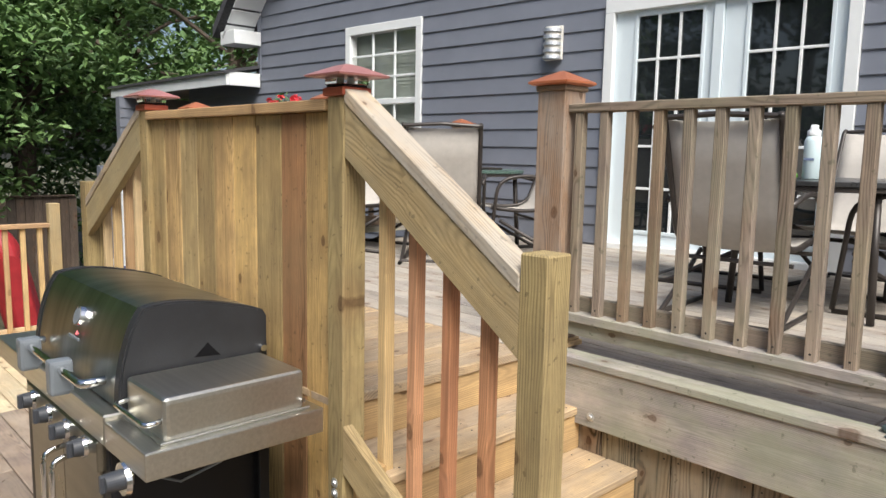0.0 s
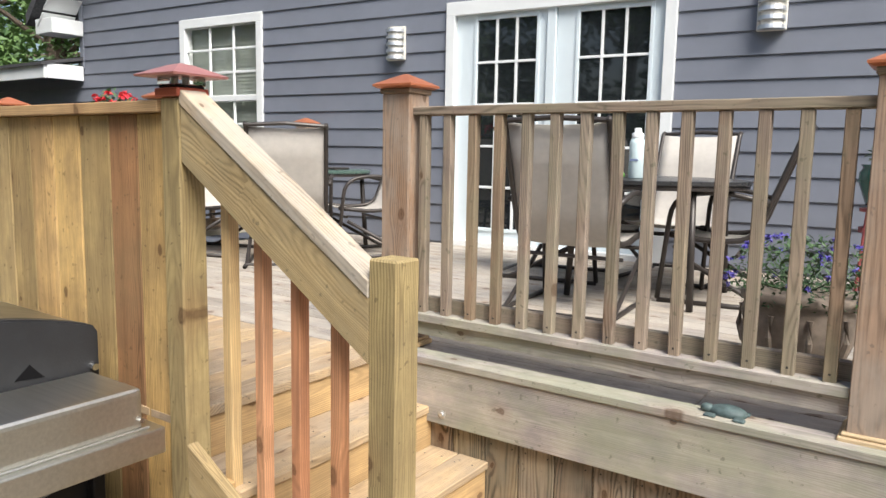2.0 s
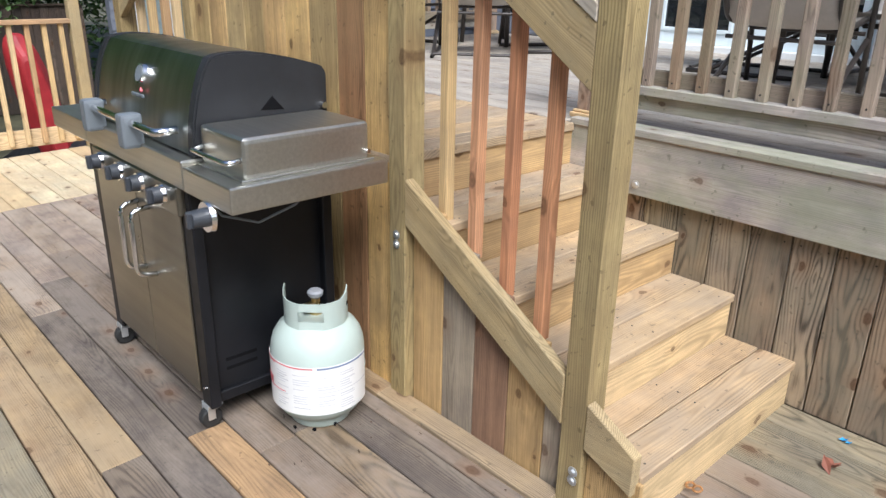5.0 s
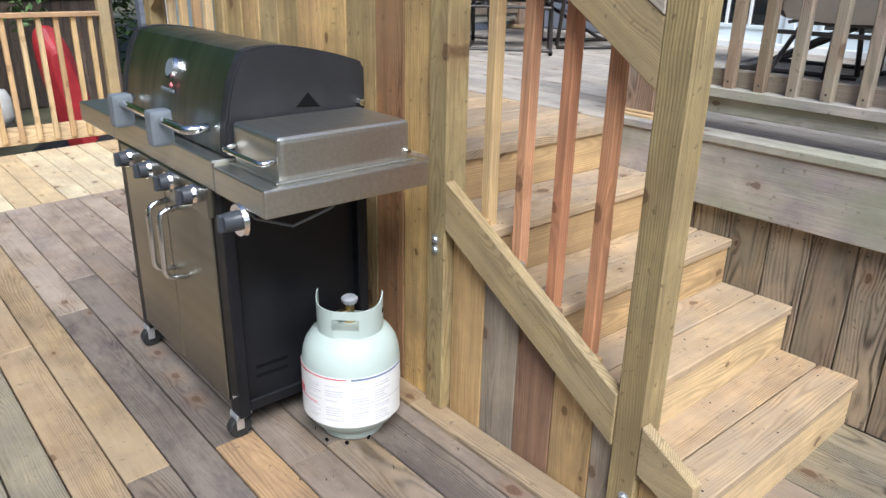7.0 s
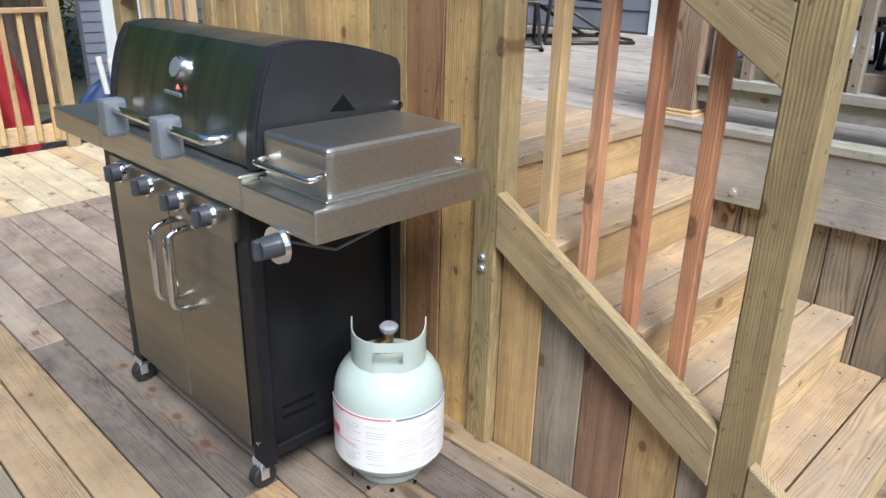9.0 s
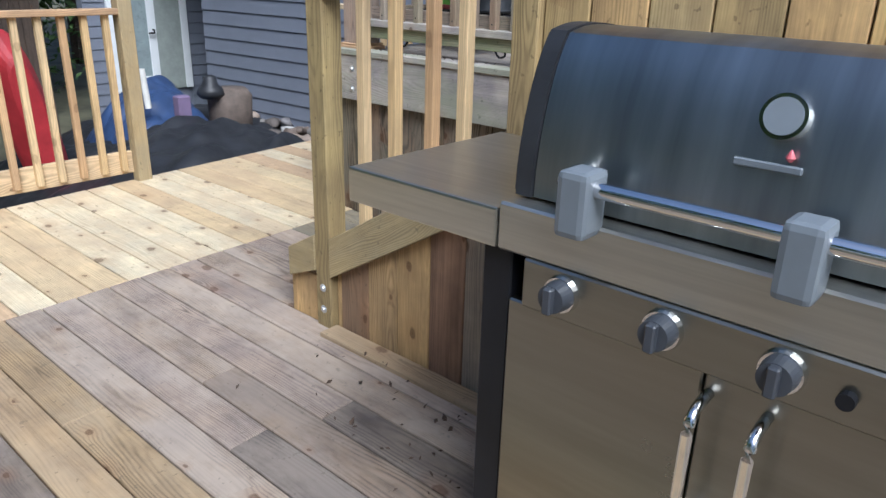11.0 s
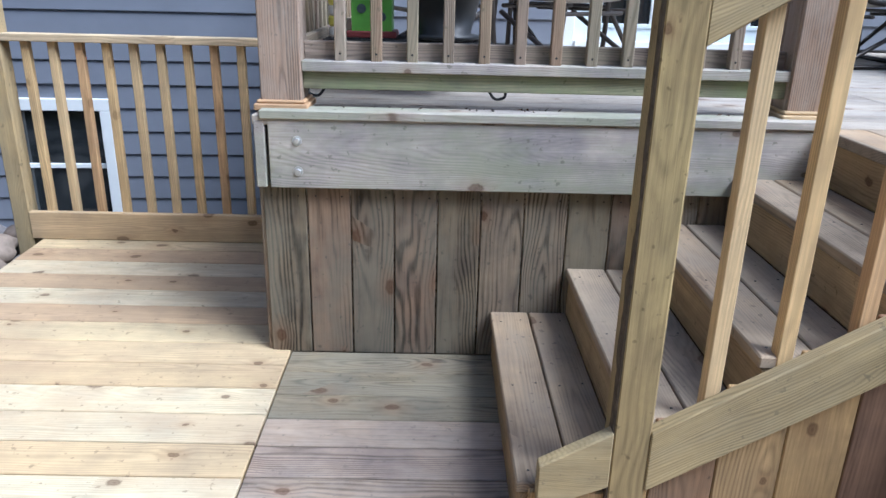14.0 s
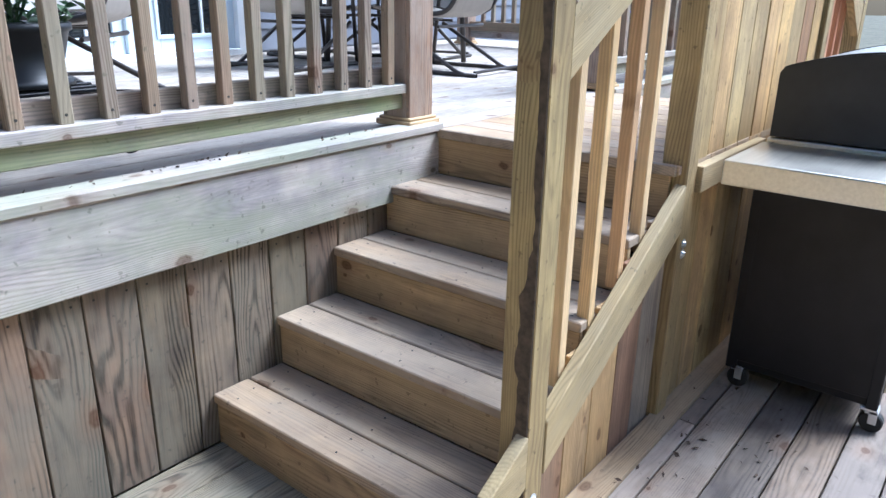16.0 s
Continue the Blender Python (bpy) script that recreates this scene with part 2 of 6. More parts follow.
NEW_DECK = wood("new_deck_pine", [(0.66, 0.53, 0.32), (0.72, 0.62, 0.42), (0.6, 0.46, 0.27), (0.73, 0.63, 0.43), (0.64, 0.5, 0.3), (0.57, 0.41, 0.25), (0.69, 0.58, 0.38)], dark=0.55, grain=0.85, knots=1.0,
                stain=(0.46, 0.33, 0.2), stain_amount=0.5, ring=0.2, streak=0.28, fibre=0.3, patch=1.2)
OLD_DECK = wood("weathered_deck", [(0.197, 0.159, 0.125), (0.275, 0.205, 0.129), (0.155, 0.129, 0.108), (0.234, 0.184, 0.142), (0.284, 0.213, 0.134), (0.171, 0.142, 0.117), (0.226, 0.171, 0.125), (0.138, 0.108, 0.084)],
                dark=0.35, stain=(0.31, 0.26, 0.215), stain_amount=0.5, bump=0.5, ring=0.22, streak=0.26, fibre=0.34, patch=1.7)
BLEACHED_DECK = wood("bleached_deck", [(0.393, 0.309, 0.234), (0.362, 0.287, 0.229), (0.426, 0.335, 0.26), (0.33, 0.26, 0.197), (0.393, 0.325, 0.266)],
                     dark=0.35, stain=(0.45, 0.38, 0.31), stain_amount=0.5, bump=0.5, ring=0.22, streak=0.26, fibre=0.34, patch=1.8)
CAP_GREY = wood("silvered_cap", [(0.47, 0.36, 0.23), (0.5, 0.39, 0.26)], dark=0.4, stain=(0.45, 0.42, 0.37), stain_amount=0.65, patch=1.5)
PALE_DECK = wood("pale_tan_deck", [(0.396, 0.285, 0.166), (0.368, 0.267, 0.152)], dark=0.42, stain=(0.4, 0.31, 0.2), stain_amount=0.5, bump=0.4, ring=0.2, streak=0.4, fibre=0.34, patch=1.5)
RICH_DECK = wood("orange_tan_deck", [(0.4, 0.26, 0.14), (0.44, 0.29, 0.155)], dark=0.42, stain=(0.28, 0.19, 0.12), stain_amount=0.5, bump=0.5, ring=0.24, streak=0.4, patch=1.5)
OLIVE_DECK = wood("olive_grey_deck", [(0.29, 0.245, 0.165), (0.26, 0.22, 0.15)], dark=0.36, stain=(0.26, 0.24, 0.18), stain_amount=0.5, bump=0.5, ring=0.34, streak=0.3, patch=1.6, warp=70.0)
TAN_DECK = wood("tan_deck", [(0.35, 0.258, 0.152), (0.285, 0.212, 0.138), (0.386, 0.294, 0.184), (0.258, 0.184, 0.115), (0.331, 0.235, 0.133)], dark=0.38, stain=(0.3, 0.235, 0.17), stain_amount=0.5, bump=0.5, ring=0.3, streak=0.26, fibre=0.3, patch=1.6)
GREY_DECK = wood("grey_upper_deck", [(0.42, 0.37, 0.31), (0.46, 0.41, 0.35), (0.38, 0.34, 0.29), (0.44, 0.4, 0.35)], dark=0.5, stain=(0.5, 0.46, 0.4), stain_amount=0.45, ring=0.2, streak=0.3, fibre=0.34, patch=1.3)
BARK_EDGE = plain("bark_edge", (0.075, 0.055, 0.035), 0.9, vary=0.5, scale=40, bump=0.8, bump_scale=90)
FENCE_WOOD = wood("old_fence", [(0.12, 0.09, 0.07), (0.15, 0.115, 0.09), (0.1, 0.08, 0.065)], dark=0.5)
TRUNK = plain("bark", (0.1, 0.075, 0.055), 0.9, vary=0.4, scale=14, bump=0.8, bump_scale=30)


def brushed(name, colour, rough=0.3, axis=(2.0, 60.0, 60.0), streak=0.0, vary=0.09):
    m = Mat(name)
    v, _ = m.coords(axis)
    f = m.noise(v, 1.5, 4.0, 0.6)
    m.base(m.ramp(f, [(0.3, tuple(c * (1 - vary) for c in colour)), (0.7, tuple(min(1, c * (1 + vary)) for c in colour))]))
    m.set(rough, 1.0)
    v2, _ = m.coords((1.0, 1.0, 1.0), 7.0)
    smear = m.noise(v2, 4.0, 5.0, 0.65)
    m.l(m.math('ADD', m.math('MULTIPLY', smear, 0.22), rough - 0.1, True), m.b.inputs["Roughness"])
    m.bump(f, 0.03, 0.001)
    if streak:
        tan = m.t.nodes.new("ShaderNodeTangent")
        tan.direction_type = 'RADIAL'
        tan.axis = 'X'
        m.l(tan.outputs[0], m.b.inputs["Tangent"])
        m.b.inputs["Anisotropic"].default_value = streak
    return m.m


STEEL = brushed("brushed_stainless", (0.57, 0.56, 0.51), 0.36)
# same stainless, with the duller reflections of the upright fronts in its colour
DIM_FRONT_STEEL = brushed("dim_front_stainless", (0.3, 0.29, 0.25), 0.3, (1.0, 14.0, 14.0))
LID_STEEL = brushed("lid_stainless", (0.42, 0.435, 0.42), 0.32, (9.0, 0.8, 0.8), 0.8, 0.25)
CHROME = plain("chrome", (0.8, 0.8, 0.8), 0.12, 1.0, 0.03)
BLACK_ENAMEL = plain("black_enamel", (0.01, 0.0105, 0.013), 0.42, 0.0, 0.3, 6.0, 0.04, **{"Specular IOR Level": 0.28})
CAST_BLACK = plain("black_casting", (0.02, 0.021, 0.024), 0.5, 0.0, 0.25, 8.0, 0.25, 160.0)
GREY_PLASTIC = plain("grey_plastic", (0.16, 0.18, 0.2), 0.45, 0.0, 0.1)
DARK_PLASTIC = plain("dark_knob_plastic", (0.05, 0.055, 0.065), 0.4)
RUBBER = plain("rubber", (0.02, 0.02, 0.02), 0.7)
TANK_PAINT = plain("tank_paint", (0.47, 0.55, 0.51), 0.38, 0.0, 0.06, 5.0, 0.08, 40.0)
LABEL_WHITE = plain("label_paper", (0.78, 0.78, 0.77), 0.45, vary=0.05)
LABEL_RED = plain("label_red", (0.6, 0.13, 0.15), 0.45)
LABEL_BLUE = plain("label_blue", (0.2, 0.25, 0.4), 0.45)
LABEL_GREY = plain("label_print", (0.58, 0.58, 0.6), 0.5)
BRASS = plain("brass", (0.6, 0.45, 0.22), 0.3, 1.0)
RUST = plain("dark_screw_head", (0.03, 0.028, 0.022), 0.6)
GALV = plain("galvanised_bolt", (0.62, 0.64, 0.66), 0.4, 0.8)
KNOB_GREY = plain("grey_cast_knob", (0.3, 0.31, 0.34), 0.5)
COPPER = plain("copper_cap", (0.5, 0.17, 0.08), 0.35, 0.35, 0.15)
RED_COPPER = plain("red_copper_cap", (0.42, 0.1, 0.055), 0.38, 0.25, 0.12)
PINK_COPPER = plain("pink_copper_roof", (0.5, 0.22, 0.2), 0.32, 0.35, 0.1)
SIDING = plain("siding_paint", (0.175, 0.19, 0.23), 0.62, vary=0.06, scale=3.0, bump=0.25, bump_scale=90.0)
WHITE = plain("white_trim_paint", (0.78, 0.8, 0.8), 0.45, vary=0.04, scale=4.0)
DOOR_WHITE = plain("door_paint", (0.68, 0.76, 0.8), 0.4, vary=0.03, scale=4.0)
# underside of the white low eave, its shade put into the colour
SOFFIT_SHADE = plain("soffit_shade", (0.2, 0.18, 0.17), 0.7)
SHINGLE = plain("shingle", (0.06, 0.06, 0.065), 0.9, vary=0.4, scale=40, bump=0.6)
# near-black that paints the shade inside rooms, slots and holes
OPENING_SHADE = plain("opening_shade", (0.008, 0.008, 0.009), 0.95, **{"Specular IOR Level": 0.05})
BLIND = plain("window_blind", (0.3, 0.33, 0.3), 0.7)
SLING = plain("sling_fabric", (0.47, 0.44, 0.4), 0.8, vary=0.06, scale=20, bump=0.3, bump_scale=400)
BRONZE = plain("bronze_frame", (0.045, 0.038, 0.034), 0.4, 0.2)
TABLE_DARK = plain("dark_table_top", (0.035, 0.035, 0.036), 0.3)
TABLE_GREEN = plain("green_table_top", (0.08, 0.13, 0.11), 0.3)
BOTTLE = plain("bottle_enamel", (0.6, 0.72, 0.74), 0.35, vary=0.04)
STONEWARE = plain("stone_urn", (0.26, 0.21, 0.165), 0.8, vary=0.3, scale=14, bump=0.6)
BLACK_POT = plain("black_pot", (0.02, 0.022, 0.024), 0.45)
GREEN_POT = plain("green_glaze", (0.03, 0.1, 0.07), 0.2)
LIME = plain("lime_paint", (0.2, 0.55, 0.08), 0.5)
YELLOW = plain("yellow_paint", (0.7, 0.62, 0.1), 0.5)
RED_PLASTIC = plain("red_plastic", (0.36, 0.025, 0.03), 0.5, vary=0.2, scale=6.0)
RED_IRON = plain("red_iron", (0.25, 0.05, 0.05), 0.5)
SOIL = plain("soil", (0.05, 0.035, 0.025), 0.95, vary=0.4, scale=30, bump=1.0)
TARP = plain("black_tarp", (0.02, 0.021, 0.024), 0.5, vary=0.3, scale=5, bump=0.3, bump_scale=25)
BLUE_TARP = plain("blue_tarp", (0.03, 0.055, 0.13), 0.45, vary=0.25, scale=6, bump=0.3, bump_scale=30)
GREEN_HOSE = plain("green_hose", (0.015, 0.07, 0.05), 0.4)
TURQUOISE = plain("turquoise_ornament", (0.075, 0.11, 0.11), 0.6, vary=0.4, scale=40)
bo = Mat("boulder")
bv, br = bo.coords((1.0, 1.0, 1.0))
bo.base(bo.mix(1.0, bo.ramp(br, [(0.0, (0.1, 0.085, 0.075)), (0.25, (0.2, 0.185, 0.17)), (0.45, (0.13, 0.1, 0.08)), (0.62, (0.36, 0.35, 0.33)), (0.72, (0.16, 0.15, 0.15)), (0.88, (0.24, 0.19, 0.15))], 'CONSTANT'),
               bo.ramp(bo.noise(bv, 9.0, 5.0, 0.65), [(0.3, 0.65), (0.7, 1.25)]), 'MULTIPLY'))
bo.set(0.8)
bo.bump(bo.noise(bv, 18.0, 4.0), 0.5, 0.01)
BOULDER = bo.m
EARTH = plain("earth", (0.09, 0.085, 0.05), 0.95, vary=0.5, scale=1.2, bump=0.8, bump_scale=12)
CREAM = plain("cream_plastic", (0.7, 0.68, 0.62), 0.5)


def leaf_material(name, a, b):
    m = Mat(name)
    g = m.t.nodes.new("ShaderNodeNewGeometry")
    m.base(m.ramp(g.outputs["Random Per Island"], [(0.0, a), (1.0, b)]))
    m.set(0.55)
    m.b.inputs["Subsurface Weight"].default_value = 0.0
    return m.m


LEAF = leaf_material("tree_leaf", (0.06, 0.125, 0.035), (0.15, 0.25, 0.075))
LEAF_DARK = leaf_material("shrub_leaf", (0.025, 0.065, 0.025), (0.075, 0.14, 0.05))
PETAL_RED = leaf_material("red_petal", (0.6, 0.02, 0.04), (0.75, 0.06, 0.08))
PETAL_BLUE = leaf_material("blue_petal", (0.05, 0.04, 0.3), (0.14, 0.11, 0.48))

gm = Mat("pane_glass")
gm.base((0.015, 0.018, 0.02))
gm.set(0.03, 0.0)
gm.b.inputs["Specular IOR Level"].default_value = 0.9
gm.b.inputs["Transmission Weight"].default_value = 0.0
PANE = gm.m
cm = Mat("clear_glass")
cm.base((0.95, 0.95, 0.95))
cm.set(0.02, 0.0)
cm.b.inputs["Transmission Weight"].default_value = 1.0
CLEAR = cm.m
warm = Mat("lit_bulb")
warm.base((1, 0.8, 0.5))
warm.b.inputs["Emission Color"].default_value = (1.0, 0.62, 0.25, 1)
warm.b.inputs["Emission Strength"].default_value = 3.0
BULB = warm.m

# ---- builders ----


def thing(name, loc, label, category, group="", kind=""):
    ob = new(name)
    ob.empty_display_size = 0.1
    ob.location = loc
    return tagged(ob, label, category, group, kind)


def origin(ob):
    p = Vector((0, 0, 0))
    while ob is not None:
        p = p + ob.location
        ob = ob.parent
    return p


def part(name, bm, material, parent=None, label="", smooth=False):
    """One mesh object from a bmesh in world coordinates, under its parent."""
    me = bpy.data.meshes.new(name)
    if parent is not None:
        bmesh.ops.translate(bm, verts=bm.verts, vec=-origin(parent))
    if smooth:
        for f in bm.faces:
            f.smooth = True
    bm.to_mesh(me)
    bm.free()
    me.materials.append(material)
    ob = new(name, me)
    if parent is not None:
        ob.parent = parent
    if label:
        ob["label"] = label
    return ob


def solo(name, bm, material, label, category, group="", kind="", smooth=False):
    return tagged(part(name, bm, material, None, "", smooth), label, category, group, kind)


def add_box(bm, lo, hi, bevel=0.0, seg=1):
    c = [(a + b) / 2 for a, b in zip(lo, hi)]
    s = [abs(b - a) for a, b in zip(lo, hi)]
    r = bmesh.ops.create_cube(bm, size=1.0, matrix=Matrix.Translation(c) @ Matrix.Diagonal((*s, 1)))
    if bevel:
        edges = list({e for v in r["verts"] for e in v.link_edges})
        bmesh.ops.bevel(bm, geom=edges, offset=bevel, segments=seg, affect='EDGES', profile=0.6)
    return bm


def box(lo, hi, bevel=0.0, seg=1):
    return add_box(bmesh.new(), lo, hi, bevel, seg)


def add_cyl(bm, a, b, r1, r2=None, seg=16, caps=True):
    a, b = Vector(a), Vector(b)
    d = b - a
    m = Matrix.Translation((a + b) / 2) @ d.to_track_quat('Z', 'Y').to_matrix().to_4x4()
    bmesh.ops.create_cone(bm, cap_ends=caps, segments=seg, radius1=r1, radius2=r1 if r2 is None else r2, depth=d.length, matrix=m)
    return bm


def cyl(a, b, r1, r2=None, seg=16):
    return add_cyl(bmesh.new(), a, b, r1, r2, seg)


def add_tube(bm, pts, r, seg=8):
    """A round bar along the points."""
    pts = [Vector(p) for p in pts]
    rings = []
    for i, p in enumerate(pts):
        d = (pts[min(i + 1, len(pts) - 1)] - pts[max(i - 1, 0)]).normalized()
        side = d.cross(Vector((0, 0, 1)))
        if side.length < 0.05:
            side = d.cross(Vector((0, 1, 0)))
        side.normalize()
        up = side.cross(d)
        rings.append([bm.verts.new(p + (side * math.cos(2 * math.pi * k / seg) + up * math.sin(2 * math.pi * k / seg)) * r) for k in range(seg)])
    for a, b in zip(rings, rings[1:]):
        for k in range(seg):
            bm.faces.new((a[k], a[(k + 1) % seg], b[(k + 1) % seg], b[k]))
    bm.faces.new(rings[0][::-1])
    bm.faces.new(rings[-1])
    return bm


def tube(pts, r, seg=8):
    return add_tube(bmesh.new(), pts, r, seg)


def rounded(pts, r, n=4):
    """The polyline with its inner corners rounded."""
    pts = [Vector(p) for p in pts]
    out = [pts[0]]
    for a, b, c in zip(pts, pts[1:], pts[2:]):
        u, w = (a - b), (c - b)
        k = min(r, u.length * 0.45, w.length * 0.45)
        p, q = b + u.normalized() * k, b + w.normalized() * k
        for i in range(n + 1):
            f = i / n
            out.append(p.lerp(b, f).lerp(b.lerp(q, f), f))
    out.append(pts[-1])
    return out


def lathe(profile, centre, seg=32):
    """A turned body from (radius, height) pairs."""
    bm = bmesh.new()
    c = Vector(centre)
    rings = []
    for r, z in profile:
        rings.append([bm.verts.new(c + Vector((r * math.cos(2 * math.pi * k / seg), r * math.sin(2 * math.pi * k / seg), z))) for k in range(seg)])
    for a, b in zip(rings, rings[1:]):
        for k in range(seg):
            bm.faces.new((a[k], a[(k + 1) % seg], b[(k + 1) % seg], b[k]))
    bm.faces.new(rings[0][::-1])
    bm.faces.new(rings[-1])
    return bm


def extrude_profile(pts, x0, x1):
    """A prism: (y, z) outline pushed from x0 to x1."""
    bm = bmesh.new()
    a = [bm.verts.new((x0, y, z)) for y, z in pts]
    b = [bm.verts.new((x1, y, z)) for y, z in pts]
    n = len(pts)
    for i in range(n):
        bm.faces.new((a[i], a[(i + 1) % n], b[(i + 1) % n], b[i]))
    bm.faces.new(a[::-1])
    bm.faces.new(b)
    bmesh.ops.recalc_face_normals(bm, faces=bm.faces)
    return bm


BOARDS = {}


def board(name, a, b, width, thick, material, parent=None, face=(0, 0, 1), label="", bevel=0.003):
    """A plank from a to b (middle line), its broad face turned towards face. Alike planks share one mesh."""
    a, b = Vector(a), Vector(b)
    d = b - a
    key = (round(d.length, 3), round(width, 3), round(thick, 3), material.name)
    if key not in BOARDS:
        me = bpy.data.meshes.new(name)
        bm = box((-d.length / 2, -width / 2, -thick / 2), (d.length / 2, width / 2, thick / 2), bevel)
        bm.to_mesh(me)
        bm.free()
        me.materials.append(material)
        BOARDS[key] = me
    ob = new(name, BOARDS[key])
    x = d.normalized()
    z = Vector(face)
    z = (z - x * z.dot(x)).normalized()
    y = z.cross(x)
    rot = Matrix((x, y, z)).transposed().to_4x4()
    p = (a + b) / 2
    if parent is not None:
        p = p - origin(parent)
        ob.parent = parent
    ob.matrix_basis = Matrix.Translation(p) @ rot
    if label:
        ob["label"] = label
    return ob


DOTS = {}


def screw(p, n, r, material, parent):
    """A small sunk fastener head; all of one size share a mesh."""
    key = (r, material.name)
    if key not in DOTS:
        me = bpy.data.meshes.new("screw")
        bm = cyl((0, 0, -0.004), (0, 0, 0.0008), r, r * 0.85, 8)
        bm.to_mesh(me)
        bm.free()
        me.materials.append(material)
        DOTS[key] = me
    ob = new("screw", DOTS[key])
    ob.parent = parent
    ob.matrix_basis = Matrix.Translation(Vector(p) - origin(parent)) @ Vector(n).to_track_quat('Z', 'Y').to_matrix().to_4x4()


def leaves(bm, centre, radii, count, size, rng, hollow=0.35):
    """Small folded leaves strewn through an ellipsoid, thinner in its middle."""
    c = Vector(centre)
    for _ in range(count):
        while True:
            p = Vector((rng.uniform(-1, 1), rng.uniform(-1, 1), rng.uniform(-1, 1)))
            if hollow < p.length < 1:
                break
        q = c + Vector((p.x * radii[0], p.y * radii[1], p.z * radii[2]))
        e = Euler((rng.uniform(-0.9, 0.9), rng.uniform(-0.9, 0.9), rng.uniform(0, 6.28))).to_matrix()
        s = size * rng.uniform(0.6, 1.3)
        v = [bm.verts.new(q + e @ Vector(k)) for k in ((-s, 0, 0), (0, -s * 0.45, s * 0.12), (s, 0, -s * 0.1), (0, s * 0.45, s * 0.12))]
        bm.faces.new(v)
    return bm

# ---- ground ----
U = 0.905      # upper deck
F = 1.01       # front of the upper deck's fascia
HOUSE = 4.42   # house wall
GROUND = -1.15

bm = bmesh.new()
bmesh.ops.create_grid(bm, x_segments=60, y_segments=60, size=150)
for v in bm.verts:
    v.co.z = GROUND + noise.noise(v.co * 0.15) * 0.12
solo("ground", bm, EARTH, "trodden brown earth and thin grass round the deck", "ground", kind="structure")

# ---- lower deck ----
SLOPE = 0.028   # the lower deck drains away from the house


def floor_z(y):
    return -SLOPE * (1.03 - y)


lower = thing("floor", (0, 1.03, 0), "weathered lower deck of grey and tan boards", "deck", kind="structure")
rng = random.Random(5)
PITCH = 0.1435
OLD_PITCH, NEW_PITCH = 0.146, 0.158
# boards that stand out: row from the stair line outward, left end, right end, material
STANDOUT = {8: ((-3.51, -2.1, BLEACHED_DECK), (-2.1, -0.35, OLD_DECK), (-0.35, 3.6, RICH_DECK)),
            9: ((-3.51, -1.72, BLEACHED_DECK), (-1.72, 0.6, OLD_DECK), (0.6, 3.6, TAN_DECK)),
            10: ((-3.51, -2.6, PALE_DECK), (-2.6, -0.36, PALE_DECK), (-0.36, 1.9, OLD_DECK), (1.9, 3.6, OLD_DECK)),
            11: ((-3.51, -1.5, PALE_DECK), (-1.5, 1.3, PALE_DECK), (1.3, 3.6, TAN_DECK)),
            12: ((-3.51, -2.0, OLD_DECK), (-2.0, 0.4, OLIVE_DECK), (0.4, 3.6, OLIVE_DECK)),
            13: ((-3.51, -1.2, OLIVE_DECK), (-1.2, 1.4, OLIVE_DECK), (1.4, 3.6, OLD_DECK))}
row = -3
y = 0.624 + 2.84 * OLD_PITCH - 0.07
while y > -3.3:
    w = OLD_PITCH - (0.003 if row < 0 else 0.006)
    if row in STANDOUT:
        runs = STANDOUT[row]
    elif row < 0:
        runs = ((-3.51, 3.6, OLIVE_DECK),)
    else:
        cut = rng.uniform(-1.6, -0.9) if row < 6 else rng.uniform(-2.6, -1.7)
        mid = cut + rng.choice((1.9, 2.4, 3.0))
        runs = ((-3.51, cut, BLEACHED_DECK), (cut, mid, TAN_DECK if row > 12 and rng.random() < 0.4 else OLD_DECK), (mid, 3.6, OLD_DECK))
    for a, b, mat in runs:
        board("deck_board", (b - 0.0015, y, -0.0175), (a + 0.0015, y, -0.0175), w, 0.035, mat, lower, bevel=0.003)
    row += 1
    y -= OLD_PITCH
y = 0.623 + 10 * NEW_PITCH - NEW_PITCH / 2
while y > -3.3:
    board("deck_board", (-3.515 if y < 1.06 else -3.6, y, -0.017), (-5.02, y, -0.017), NEW_PITCH - 0.006, 0.034, NEW_DECK, lower, bevel=0.003)
    y -= NEW_PITCH
part("deck_joists", add_box(add_box(box((-4.98, -3.3, -0.24), (3.5, 0.98, -0.05)), (-4.98, 0.98, -0.24), (-3.62, 2.28, -0.05)), (-3.62, 1.1, -0.24), (3.5, 4.3, -0.05)),
     OLD_SKIRT, lower)

# ---- upper deck ----
upper = thing("upper_floor", (0, 0, 0), "grey weathered upper deck of long boards", "deck", kind="structure")
y = F + 0.07
row = 0
while y < HOUSE + 0.16:
    cuts = [-3.6, -1.1 + (0.9 if row % 2 else 0), 1.2 - (0.7 if row % 3 else 0), 3.4]
    for a, b in zip(cuts, cuts[1:]):
        board("deck_board", (a + 0.002, y, U - 0.016), (b - 0.002, y, U - 0.016), 0.138, 0.032, GREY_DECK, upper)
    y += PITCH
LX, RX = -1.668, -0.082
x = RX - 0.072
while x > LX + 0.05:
    board("landing_board", (x, 0.02, U - 0.019), (x, F + 0.0, U - 0.019), 0.139, 0.03, STEP_PINE, upper)
    x -= PITCH
part("deck_frame", add_box(add_box(box((-3.55, F + 0.05, 0.4), (3.4, HOUSE - 0.02, U - 0.035)), (-3.55, F + 0.1, -0.1), (3.4, HOUSE - 0.05, 0.4)),
                           (LX + 0.06, 0.06, 0.0), (RX - 0.06, F + 0.05, U - 0.036)), OLD_SKIRT, upper)

